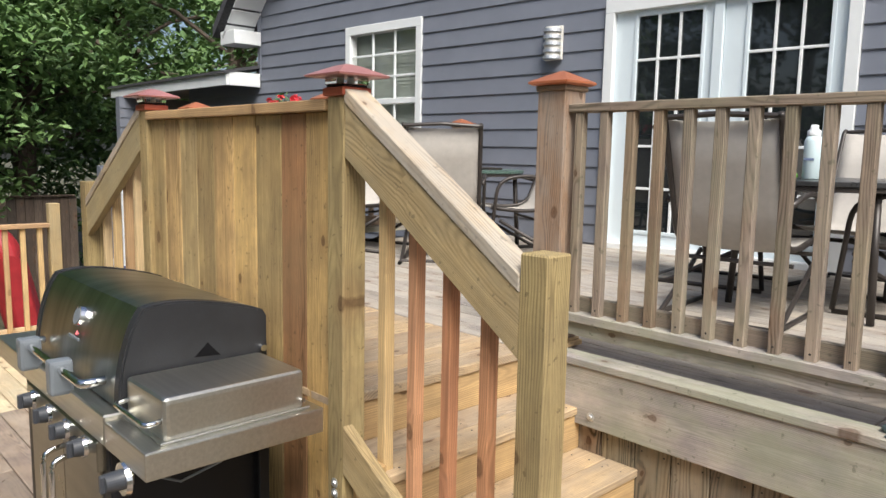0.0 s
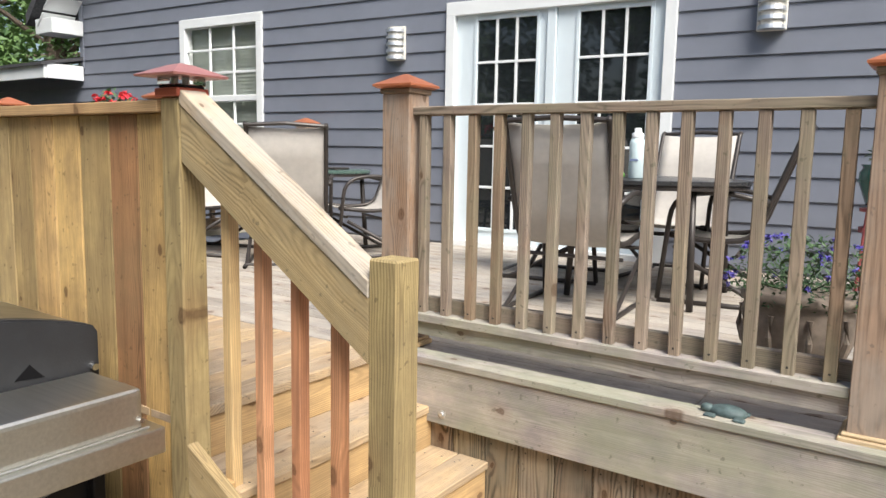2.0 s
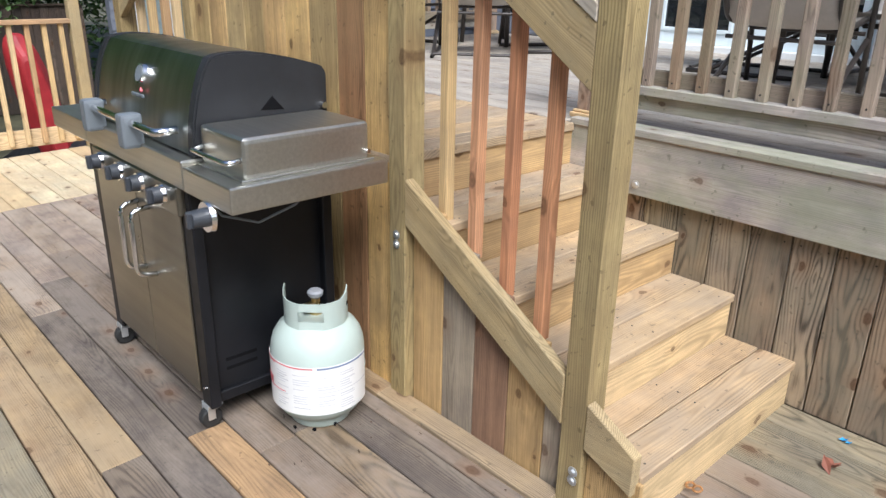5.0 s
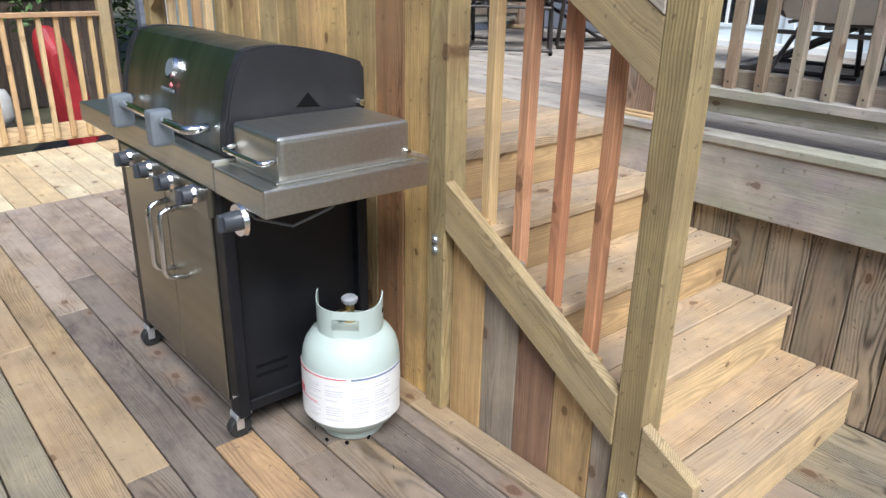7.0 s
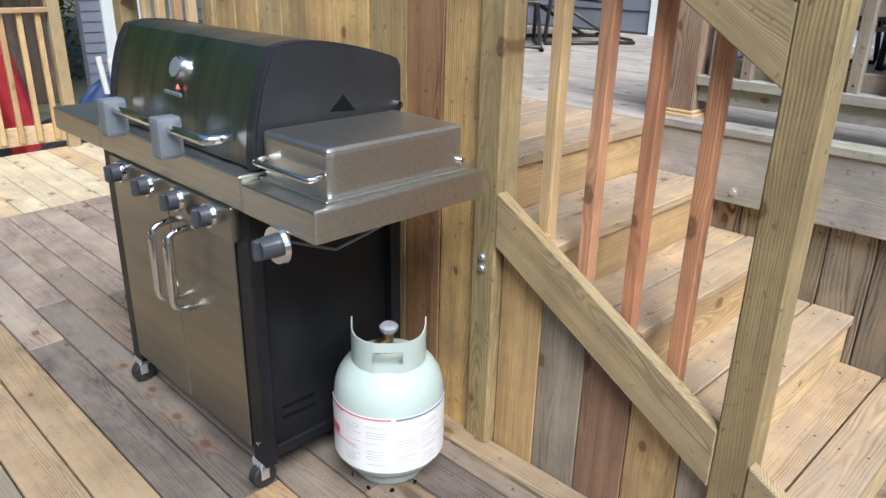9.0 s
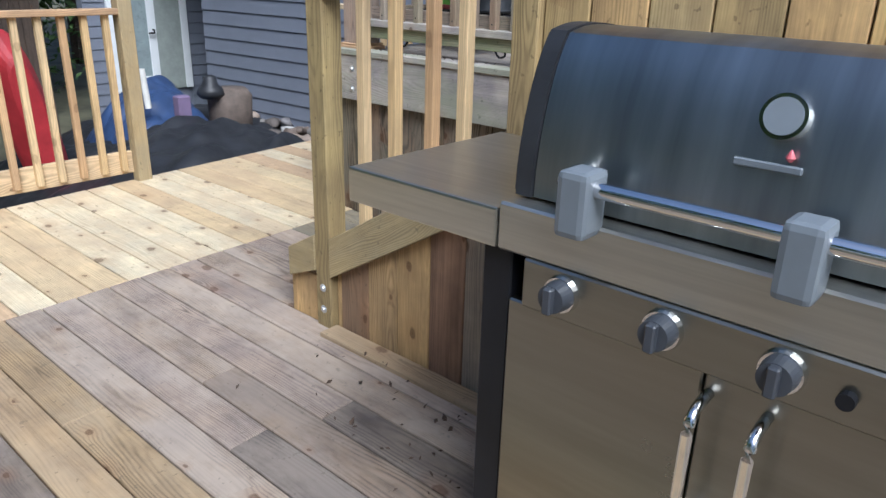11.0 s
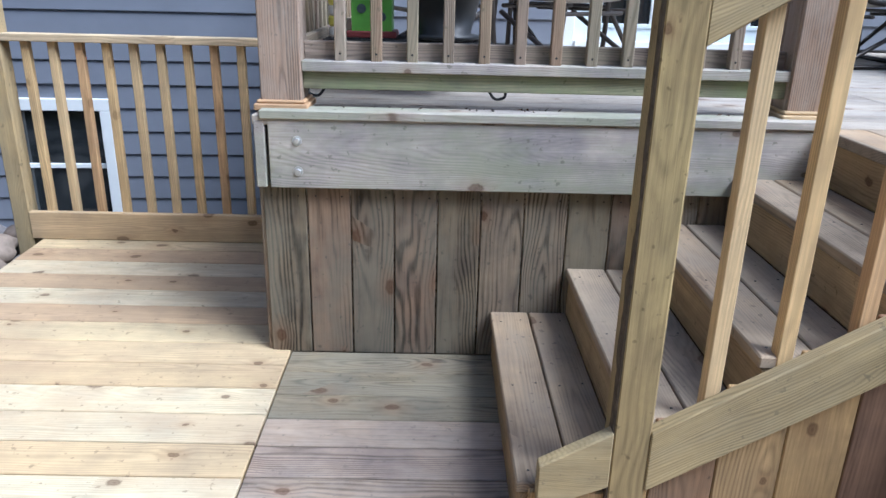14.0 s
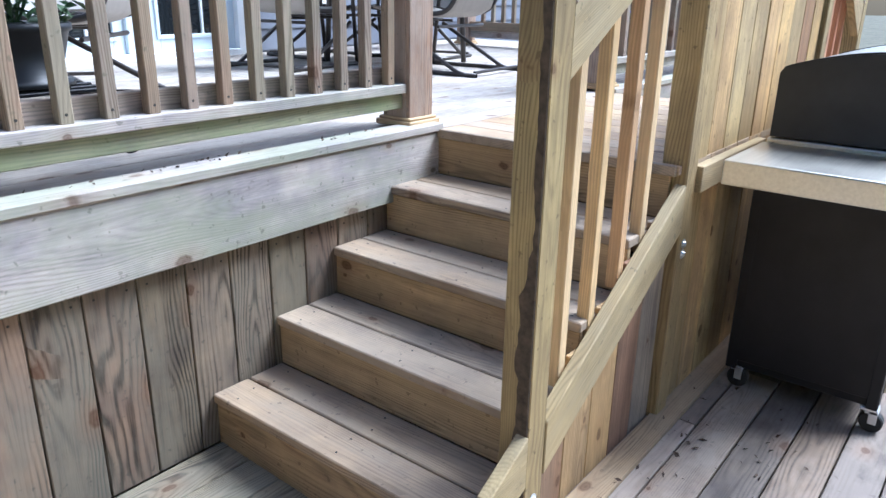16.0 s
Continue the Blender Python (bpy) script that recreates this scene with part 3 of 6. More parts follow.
# fascia and skirting under the upper deck
apron = thing("fascia", (0, 0, 0), "weathered fascia over vertical skirting planks", "skirting", kind="structure")
board("fascia_board", (-3.545, F + 0.019, 0.772), (LX + 0.04, F + 0.019, 0.772), 0.235, 0.038, FASCIA, apron, (0, -1, 0))
board("fascia_board", (RX - 0.04, F + 0.019, 0.772), (3.4, F + 0.019, 0.772), 0.235, 0.038, FASCIA, apron, (0, -1, 0))
board("ledge_board", (-3.57, F - 0.004 + 0.05, U + 0.004), (LX + 0.03, F - 0.004 + 0.05, U + 0.004), 0.11, 0.03, FASCIA, apron)
board("ledge_board", (RX - 0.02, F - 0.004 + 0.05, U + 0.004), (3.4, F - 0.004 + 0.05, U + 0.004), 0.11, 0.03, FASCIA, apron)
board("fascia_board", (-3.575, F + 0.0, 0.772), (-3.575, HOUSE - 0.05, 0.772), 0.235, 0.036, FASCIA, apron, (-1, 0, 0))
for x0, x1, pitch in ((-3.585, LX + 0.12, 0.1555), (0.583 - 5 * 0.1525, 3.35, 0.1525)):
    x = x0 + pitch / 2
    while x < x1:
        # planks left of the landing take the copy with painted shade
        board("skirting_plank", (x, F + 0.05, 0.66), (x, F + 0.05, -0.005), pitch - 0.005, 0.02, SHADED_SKIRT if x < LX else OLD_SKIRT, apron, (0, -1, 0))
        for dx in (-0.046, 0.048):
            screw((x + dx, F + 0.04, 0.625 - 0.2 * abs(dx)), (0, -1, 0), 0.0042, RUST, apron)
        x += pitch
y = F + 0.12
while y < HOUSE - 0.1:
    board("skirting_plank", (-3.588, y, 0.66), (-3.588, y, 0.0), 0.137, 0.02, OLD_SKIRT, apron, (-1, 0, 0))
    y += 0.1425


def bolt(p, normal, parent):
    n = Vector(normal)
    p = Vector(p)
    bm = add_cyl(cyl(p - n * 0.002, p + n * 0.002, 0.017, seg=14), p, p + n * 0.009, 0.0115, 0.008, 10)
    return part("bolt", bm, GALV, parent)


for bx in (-3.447,):
    for bz in (0.821, 0.714):
        bolt((bx, F, bz), (0, -1, 0), apron)
for bx in (0.25, 1.85):
    bolt((bx, F, 0.7), (0, -1, 0), apron)

# ---- stairs ----


def stairs(x0, sgn, run, name, label, tread_mat, riser_mat):
    """Five closed steps; x0 is the lowest nosing, sgn the way down."""
    st = thing(name, (x0, 0.5, 0), label, "stairs", kind="structure")
    for k in range(1, 6):
        z = 0.18 * k
        nose = x0 - sgn * run * (k - 1)
        if k < 5:
            for i in (0, 1):
                cx = nose - sgn * (0.07 + 0.145 * i)
                board("tread", (cx, 0.045, z - 0.016), (cx, F + 0.038, z - 0.016), 0.1385, 0.032, tread_mat, st, bevel=0.004)
                for ty in (0.1, 0.52, F - 0.04):
                    for tx in (-0.035, 0.038):
                        screw((cx + tx, ty + tx * 0.2, z), (0, 0, 1), 0.0042, RUST, st)
        rx = nose - sgn * 0.022
        low = 0.03 if k == 1 else 0.0
        board("riser", (rx, 0.05, z - 0.034 - 0.073 - low / 2), (rx, F + 0.036, z - 0.034 - 0.073 - low / 2), 0.146 + low, 0.022, riser_mat, st, (sgn, 0, 0))
    part("tread_edge", box((min(x0 - sgn * run * 4, x0 - sgn * (run * 4 + 0.02)), 0.03, 0.9 - 0.034), (max(x0 - sgn * run * 4, x0 - sgn * (run * 4 + 0.02)), F, 0.902), 0.003), tread_mat, st)
    return st


stairs(0.986, 1, 0.267, "stairs_1", "five pale pine steps between skirting and railing", STEP_PINE, RISER_PINE)
stairs(-2.758, -1, 0.2725, "stairs_2", "five pine steps stained darker at the treads", STEP_BROWN, RISER_BROWN)


def newel(x0, top, label, group="stair posts"):
    """A square post on the stair line, with its outer bolts."""
    p = thing("newel_post", (x0, 0.045, 0), label, "post", group)
    board("post", (x0, 0.0445, top), (x0, 0.0445, -0.035), 0.089, 0.089, GREEN_PINE, p, (0, -1, 0), bevel=0.005)
    return p


p1 = newel(-0.048, 1.894, "tall treated pine post with a copper lantern cap")
p2 = newel(0.769, 1.49, "short greenish treated pine newel post, flat top")
p3 = newel(-1.597, 1.894, "tall treated pine post with a copper lantern cap")
p4 = newel(-2.498, 1.53, "short greenish treated pine newel post, flat top")
for p, bx, zs in ((p1, -0.05, (0.594, 0.63)), (p2, 0.784, (0.107, 0.075)), (p3, -1.597, (0.594, 0.63)), (p4, -2.499, (0.142, 0.049))):
    for bz in zs:
        bolt((bx, 0.0, bz), (0, -1, 0), p)


bm = bmesh.new()
x0 = -2.498 - 0.0445
rows = []
for k in range(61):
    zz = -0.02 + 1.5 * k / 60
    wide = max(0.002, (0.05 if zz < 0.75 else 0.028) * (0.75 + 0.6 * noise.noise(Vector((zz * 6.0, 3.0, 0.0))) + 0.3 * noise.noise(Vector((zz * 31.0, 9.0, 0.0)))))
    rows.append([bm.verts.new(c) for c in ((x0 + 0.002, 0.003, zz), (x0 - 0.0022, 0.005, zz), (x0 - 0.0022, 0.003 + wide, zz), (x0 + 0.002, 0.006 + wide, zz))])
for a, b in zip(rows, rows[1:]):
    for k in range(4):
        bm.faces.new((a[k], a[(k + 1) % 4], b[(k + 1) % 4], b[k]))
bm.faces.new(rows[0][::-1])
bm.faces.new(rows[-1])
bmesh.ops.recalc_face_normals(bm, faces=bm.faces)
part("bark", bm, BARK_EDGE, p4, "strip of dark bark left along the edge")


def stair_railing(x_hi, x_lo, z_hi, z_lo, bals, mats, by, planks, tail0, name, label):
    """The sloping rail between two posts with its lower skirt board, planks and balusters."""
    s = 1 if x_lo > x_hi else -1
    rl = thing(name, (x_hi, 0.04, 0), label, "railing", "stair railings")
    slope = (z_lo - z_hi) / (x_lo - x_hi)

    def z_top(x):
        return z_hi + slope * (x - x_hi)
    n = Vector((-slope, 0, 1)).normalized()
    up = 1 / n.z
    # side beam and cap
    bm = bmesh.new()
    for nm, lo, hi, y0, y1, mat in (("rail_beam", 0.038 * up, 0.038 * up + 0.14 * up, 0.002, 0.04, RAIL_PINE), ("rail_cap", 0.0, 0.038 * up, -0.002, 0.086, CAP_GREY)):
        bm = bmesh.new()
        vs = []
        for yy in (y0, y1):
            vs.append([bm.verts.new((xx, yy, z_top(xx) - d)) for xx, d in ((x_hi, lo), (x_lo, lo), (x_lo, hi), (x_hi, hi))])
        for i in range(4):
            bm.faces.new((vs[0][i], vs[0][(i + 1) % 4], vs[1][(i + 1) % 4], vs[1][i]))
        bm.faces.new(vs[0][::-1])
        bm.faces.new(vs[1])
        bmesh.ops.recalc_face_normals(bm, faces=bm.faces)
        bmesh.ops.bevel(bm, geom=bm.edges[:], offset=0.003, segments=1, affect='EDGES')
        ob = part(nm, bm, mat, None)
        # turn the grain along the slope
        ang = math.atan2(slope, 1.0)
        mid = Vector(((x_hi + x_lo) / 2, 0.04, (z_hi + z_lo) / 2))
        m = Matrix.Translation(mid) @ Matrix.Rotation(-ang, 4, 'Y')
        ob.data.transform(m.inverted())
        ob.parent = rl
        ob.matrix_basis = Matrix.Translation(-origin(rl)) @ m
    # skirt board
    def z_sk(x):
        return 0.862 - 0.597 * abs(x - x_hi) - 0.02
    a = Vector((x_hi + s * 0.0, 0.019, z_sk(x_hi) - 0.08))
    b = Vector((x_lo, 0.019, z_sk(x_lo) - 0.08))
    bm = bmesh.new()
    vs = []
    for yy in (-0.004, 0.034):
        vs.append([bm.verts.new((xx, yy, z_sk(xx) - d)) for xx, d in ((x_hi, 0), (x_lo, 0), (x_lo, 0.163), (x_hi, 0.163))])
    for i in range(4):
        bm.faces.new((vs[0][i], vs[0][(i + 1) % 4], vs[1][(i + 1) % 4], vs[1][i]))
    bm.faces.new(vs[0][::-1])
    bm.faces.new(vs[1])
    bmesh.ops.recalc_face_normals(bm, faces=bm.faces)
    bmesh.ops.bevel(bm, geom=bm.edges[:], offset=0.003, segments=1, affect='EDGES')
    ob = part("skirt_board", bm, RAIL_PINE, None)
    m = Matrix.Translation((a + b) / 2) @ Matrix.Rotation(math.atan(0.597) * s, 4, 'Y')
    ob.data.transform(m.inverted())
    ob.parent = rl
    ob.matrix_basis = Matrix.Translation(-origin(rl)) @ m
    # short tail past the newel
    x_a, x_b = tail0, tail0 + s * 0.17
    bm = bmesh.new()
    vs = []
    for yy in (-0.004, 0.034):
        vs.append([bm.verts.new(c) for c in ((x_a, yy, 0.357), (x_b, yy, 0.262), (x_b, yy, 0.135), (x_a, yy, 0.205))])
    for i in range(4):
        bm.faces.new((vs[0][i], vs[0][(i + 1) % 4], vs[1][(i + 1) % 4], vs[1][i]))
    bm.faces.new(vs[0][::-1])
    bm.faces.new(vs[1])
    bmesh.ops.recalc_face_normals(bm, faces=bm.faces)
    bmesh.ops.bevel(bm, geom=bm.edges[:], offset=0.003, segments=1, affect='EDGES')
    part("skirt_tail", bm, RAIL_PINE, rl)
    board("skirt_plank", (tail0 + s * 0.093, 0.03, 0.17), (tail0 + s * 0.093, 0.03, -0.035), 0.185, 0.018, WALL_TAN, rl, (0, -1, 0))
    # planks under the skirt board
    done, full, k = 0.0, abs(x_lo - x_hi), 0
    while full - done > 0.01:
        w = min(0.1575, full - done)
        x = x_hi + s * (done + w / 2)
        board("skirt_plank", (x, 0.045, z_sk(x) - 0.05), (x, 0.045, -0.035), w - 0.003, 0.018, planks[k % len(planks)], rl, (0, -1, 0))
        done += w
        k += 1
    for bx, mat in zip(bals, mats):
        zt = z_top(bx) - 0.06
        board("baluster", (bx, by, zt), (bx, by, z_sk(bx) - 0.06), 0.038, 0.038, mat, rl, (0, -1, 0))
    return rl


stair_railing(0.0, 0.725, 1.918, 1.437, (0.126, 0.268, 0.416, 0.566), (PALE, CEDAR, CEDAR, CEDAR), 0.072,
              (TAN_PLANK, GREY_PLANK, RED_PLANK, TAN_PLANK, GREY_PLANK, SKIRT_PINE), 0.814, "stair_railing",
              "sloping pine stair railing with pale and orange balusters")
stair_railing(-1.645, -2.455, 1.918, 1.437, (-1.85, -1.985, -2.155, -2.31), (PALE, TAN_BALUSTER, PALE, PALE), 0.062,
              (GREY_PLANK, RED_PLANK, TAN_PLANK, TAN_PLANK, SKIRT_PINE, TAN_PLANK), -2.543, "stair_railing",
              "sloping pine stair railing with mixed balusters")
board("base_board", (-0.1, -0.02, 0.006), (0.73, -0.02, 0.006), 0.09, 0.022, TAN_DECK, lower)
board("base_board", (-2.45, -0.02, 0.006), (-0.1, -0.02, 0.006), 0.09, 0.022, PALE_DECK, lower)
lower.rotation_euler = (math.atan(SLOPE), 0, 0)

# ---- privacy wall between the tall posts ----
wall = thing("privacy_wall", (-0.82, 0.04, 0), "upright pine plank privacy wall with a flat cap rail", "privacy wall", kind="structure")
rng = random.Random(14)
seams = (-1.55, -1.41, -1.25, -1.09, -0.93, -0.763, -0.592, -0.412, -0.251, -0.096)
for a, b, mat in zip(seams, seams[1:], (WALL_OLIVE, WALL_TAN, WALL_PALE, WALL_OLIVE, WALL_TAN, WALL_GOLD, WALL_OLIVE, WALL_RED, WALL_GOLD)):
    x = (a + b) / 2
    board("wall_plank", (x, 0.03 + rng.uniform(0, 0.006), 1.848), (x, 0.03, -0.035), b - a - 0.005, 0.02, mat, wall, (0, -1, 0))
# unseen second layer, added to stop light coming through the plank gaps
x = -0.13
while x > -1.52:
    board("back_plank", (x, 0.07, 1.848), (x, 0.07, 0.0), 0.139, 0.02, WALL_TAN, wall, (0, 1, 0))
    x -= 0.141
board("cap_rail", (-0.098, 0.04, 1.868), (-1.55, 0.04, 1.868), 0.095, 0.036, NEW_PINE, wall)
board("wall_ledger", (-0.85, 0.0, 0.843), (-1.55, 0.0, 0.843), 0.09, 0.036, RAIL_PINE, wall, (0, -1, 0))


def lantern_cap(x, y, z):
    """A copper post cap with a glazed band under a pagoda roof."""
    c = thing("lantern_cap", (x, y, z), "copper post cap with clear lantern band and flared roof", "post cap", "lantern caps")
    part("base", box((x - 0.056, y - 0.056, z), (x + 0.056, y + 0.056, z + 0.026), 0.004), RED_COPPER, c, "red copper base")
    part("rim", box((x - 0.047, y - 0.047, z + 0.026), (x + 0.047, y + 0.047, z + 0.034), 0.003), BLACK_ENAMEL, c)
    part("glass", box((x - 0.05, y - 0.05, z + 0.034), (x + 0.05, y + 0.05, z + 0.064), 0.003), CLEAR, c, "clear glass band")
    part("lamp", lathe([(0.006, 0.034), (0.013, 0.04), (0.013, 0.055), (0.006, 0.06)], (x, y, z), 12), CREAM, c)
    bm = bmesh.new()
    rings = []
    for w, h in ((0.094, 0.058), (0.096, 0.064), (0.06, 0.08), (0.028, 0.094), (0.006, 0.1)):
        rings.append([bm.verts.new((x + a * w, y + b * w, z + h)) for a, b in ((-1, -1), (1, -1), (1, 1), (-1, 1))])
    for a, b in zip(rings, rings[1:]):
        for k in range(4):
            bm.faces.new((a[k], a[(k + 1) % 4], b[(k + 1) % 4], b[k]))
    bm.faces.new(rings[0][::-1])
    bm.faces.new(rings[-1])
    part("roof", bm, PINK_COPPER, c, "pinkish copper flared roof")
    return c


cap = lantern_cap(-0.048, 0.045, 1.894)
copy_thing(cap, Matrix.Translation((-1.597, 0.045, 1.894)))

# ---- railings of the upper deck ----


def sleeve_post(x, y, top=1.985, z=None):
    """A wide boxed post with base trim and a copper pyramid cap."""
    z = U + 0.01 if z is None else z
    p = thing("railing_post", (x, y, z), "boxed cedar railing post with copper pyramid cap", "post", "deck railing posts")
    for s, face in ((-1, (0, -1, 0)), (1, (0, 1, 0))):
        board("post_panel", (x, y + s * 0.06, top), (x, y + s * 0.06, z), 0.14, 0.02, SLEEVE, p, face)
        board("post_panel", (x + s * 0.06, y, top), (x + s * 0.06, y, z), 0.1, 0.02, SLEEVE, p, (s, 0, 0))
    bm = bmesh.new()
    for w, a, b in ((0.092, 0.0, 0.022), (0.083, 0.022, 0.034)):
        add_box(bm, (x - w, y - w, z + a), (x + w, y + w, z + b), 0.004)
    part("base_trim", bm, NEW_PINE, p, "pale pine base moulding")
    bm = bmesh.new()
    add_box(bm, (x - 0.078, y - 0.078, top), (x + 0.078, y + 0.078, top + 0.024), 0.004)
    part("cap_collar", bm, GREY_RAIL, p)
    bm = bmesh.new()
    rings = [[bm.verts.new((x + a * w, y + b * w, top + h)) for a, b in ((-1, -1), (1, -1), (1, 1), (-1, 1))]
             for w, h in ((0.084, 0.022), (0.1, 0.03), (0.1, 0.038), (0.045, 0.066), (0.008, 0.084))]
    for a, b in zip(rings, rings[1:]):
        for k in range(4):
            bm.faces.new((a[k], a[(k + 1) % 4], b[(k + 1) % 4], b[k]))
    bm.faces.new(rings[0][::-1])
    bm.faces.new(rings[-1])
    part("cap", bm, COPPER, p, "copper pyramid cap")
    return p


RY = 1.14
post = sleeve_post(-0.055, RY)
for px, py in ((1.735, RY), (-1.697, RY), (-3.505, RY), (-3.505, 3.95), (2.45, RY), (2.45, 3.95)):
    copy_thing(post, Matrix.Translation((px, py, U + 0.01)))


def deck_railing(a, b, first, pitch, count, label, low=FASCIA):
    """A level railing: flat top rail, a doubled bottom rail and square balusters standing on it."""
    a, b = Vector((*a, 0)), Vector((*b, 0))
    d = (b - a).normalized()
    out = Vector((d.y, -d.x, 0))
    r = thing("deck_railing", a, label, "railing", "deck railings")
    m = 0.015
    up = Vector((0, 0, 1))
    board("top_rail", a + up * 1.914, b + up * 1.914, 0.09, 0.034, GREY_RAIL, r)
    board("bottom_rail", a + up * 1.062 + out * m, b + up * 1.062 + out * m, 0.036, 0.085, FASCIA, r, out)
    board("bottom_rail_lower", a + up * 1.013 + out * 0.005, b + up * 1.013 + out * 0.005, 0.058, 0.06, low, r, out)
    board("back_rail", a + up * 1.098 - out * 0.025, b + up * 1.098 - out * 0.025, 0.085, 0.034, GREY_RAIL, r, out)
    for i in range(count):
        p = a + d * (first + i * pitch) + out * 0.021
        board("baluster", p + up * 1.897, p + up * 1.078, 0.038, 0.036, GREY_RAIL, r, out)
        screw(p + up * 1.104 + out * 0.018, out, 0.0048, RUST, r)
    return r


deck_railing((0.015, RY), (1.665, RY), 0.05, 0.1185, 14, "weathered grey-brown railing along the deck edge")
deck_railing((1.805, RY), (2.38, RY), 0.06, 0.118, 5, "weathered grey-brown railing along the deck edge")
deck_railing((-3.435, RY), (-1.767, RY), 0.13, 0.1225, 13, "weathered railing green with algae at the foot", ALGAE_RAIL)
deck_railing((-3.505, 3.88), (-3.505, 1.21), 0.08, 0.123, 21, "weathered railing at the end of the deck")
deck_railing((2.45, 1.21), (2.45, 3.88), 0.08, 0.123, 21, "weathered railing at the end of the deck")

# ---- pale railings of the lower deck ----


def pale_railing(a, b, first, pitch, count, label, mats):
    a, b = Vector((*a, 0)), Vector((*b, 0))
    d = (b - a).normalized()
    out = Vector((d.y, -d.x, 0))
    r = thing("low_railing", a, label, "railing", "new pine railings")
    up = Vector((0, 0, 1))
    board("top_rail", a + up * 1.048, b + up * 1.048, 0.09, 0.036, NEW_PINE, r)
    board("bottom_rail", a + up * 0.107 + out * 0.035, b + up * 0.107 + out * 0.035, 0.145, 0.036, NEW_PINE, r, out)
    for i in range(count):
        p = a + d * (first + i * pitch)
        board("baluster", p + up * 1.03, p + up * 0.06, 0.038, 0.038, mats[i % len(mats)], r, out)
    return r


def rail_post(x, y, top):
    p = thing("railing_post", (x, y, -0.3), "square new pine railing post bolted at the deck edge", "post", "new pine posts")
    board("post", (x, y, top), (x, y, -0.3), 0.089, 0.089, RAIL_PINE, p, (0, -1, 0), bevel=0.005)
    return p


rail_post(-4.99, 0.515, 1.235)
rail_post(-5.115, 2.215, 1.33)
rail_post(-3.68, 2.215, 1.28)
rail_post(-4.99, -2.4, 1.235)
pale_railing((-4.99, 0.47), (-4.99, -2.355), 0.07, 0.13, 22, "new pale pine railing of the lower deck", (PALE, PALE, TAN_BALUSTER, PALE, PALE, TAN_BALUSTER, PALE))
pale_railing((-5.07, 2.215), (-3.725, 2.215), 0.1, 0.13, 10, "new pale pine railing of the lower deck", (PALE, PALE, TAN_BALUSTER, PALE, PALE))

# ---- house ----
house = thing("house", (0, HOUSE, 0), "blue-grey lap-sided house behind the deck", "house", kind="structure")
# openings: x0, x1, z0, z1
DOOR = (-2.05, 0.01, U - 0.02, 3.06)
WIN = (-5.69, -4.37, 1.44, 3.19)
BWIN = (-6.19, -5.44, -0.53, 0.425)
OPEN = [DOOR, WIN, BWIN]


def wall_piece(bm, x0, x1, z0, z1):
    if x1 - x0 > 0.001 and z1 - z0 > 0.001:
        add_box(bm, (x0, HOUSE + 0.012, z0), (x1, HOUSE + 0.2, z1))


bm = bmesh.new()
wall_piece(bm, -9.66, WIN[0], BWIN[3], 2.8)
wall_piece(bm, -7.59, WIN[0], 2.8, 6.0)
wall_piece(bm, WIN[0], WIN[1], BWIN[3], WIN[2])
wall_piece(bm, WIN[0], WIN[1], WIN[3], 6.0)
wall_piece(bm, WIN[1], DOOR[0], BWIN[3], 6.0)
wall_piece(bm, DOOR[0], DOOR[1], DOOR[3], 6.0)
wall_piece(bm, DOOR[0], DOOR[1], BWIN[3], DOOR[2])
wall_piece(bm, DOOR[1], 6.0, BWIN[3], 6.0)
wall_piece(bm, -9.66, BWIN[0], -1.3, BWIN[3])
wall_piece(bm, BWIN[0], BWIN[1], -1.3, BWIN[2])
wall_piece(bm, BWIN[1], 6.0, -1.3, BWIN[3])
part("wall", bm, SIDING, house)


LAPS = {}


def lap(a, b, z, parent, normal):
    """One siding course from a to b, its lower edge proud."""
    a, b = Vector(a), Vector(b)
    n = Vector(normal)
    length = (b - a).length
    key = round(length, 3)
    if key not in LAPS:
        bm = bmesh.new()
        prof = ((0.0, 0.0), (0.0, 0.017), (0.004, 0.019), (0.18, 0.004), (0.18, 0.0))
        vs = [[bm.verts.new((xx, -dy, dz)) for dz, dy in prof] for xx in (-length / 2, length / 2)]
        k = len(prof)
        for i in range(k):
            bm.faces.new((vs[0][i], vs[1][i], vs[1][(i + 1) % k], vs[0][(i + 1) % k]))
        bm.faces.new(vs[0])
        bm.faces.new(vs[1][::-1])
        bmesh.ops.recalc_face_normals(bm, faces=bm.faces)
        me = bpy.data.meshes.new("siding_board")
        bm.to_mesh(me)
        bm.free()
        me.materials.append(SIDING)
        LAPS[key] = me
    ob = new("siding_board", LAPS[key])
    ob.parent = parent
    x = (b - a).normalized()
    rot = Matrix((x, -n, Vector((0, 0, 1)))).transposed().to_4x4()
    p = (a + b) / 2
    ob.matrix_basis = Matrix.Translation(Vector((p.x, p.y, z)) - origin(parent)) @ rot


z = 2.148 - 0.1753 * 16
while z < 5.6:
    left = -9.66 if z < 2.6 else -7.59
    spans = [(left, 6.0)]
    for x0, x1, z0, z1 in OPEN:
        if z + 0.17 > z0 and z + 0.01 < z1:
            spans = [q for a, b in spans for q in (((a, x0), (x1, b)) if a < x0 < b else ((a, b),))]
    for a, b in spans:
        lap((a + 0.003, HOUSE + 0.012, 0), (b - 0.003, HOUSE + 0.012, 0), z, house, (0, -1, 0))
    z += 0.1753

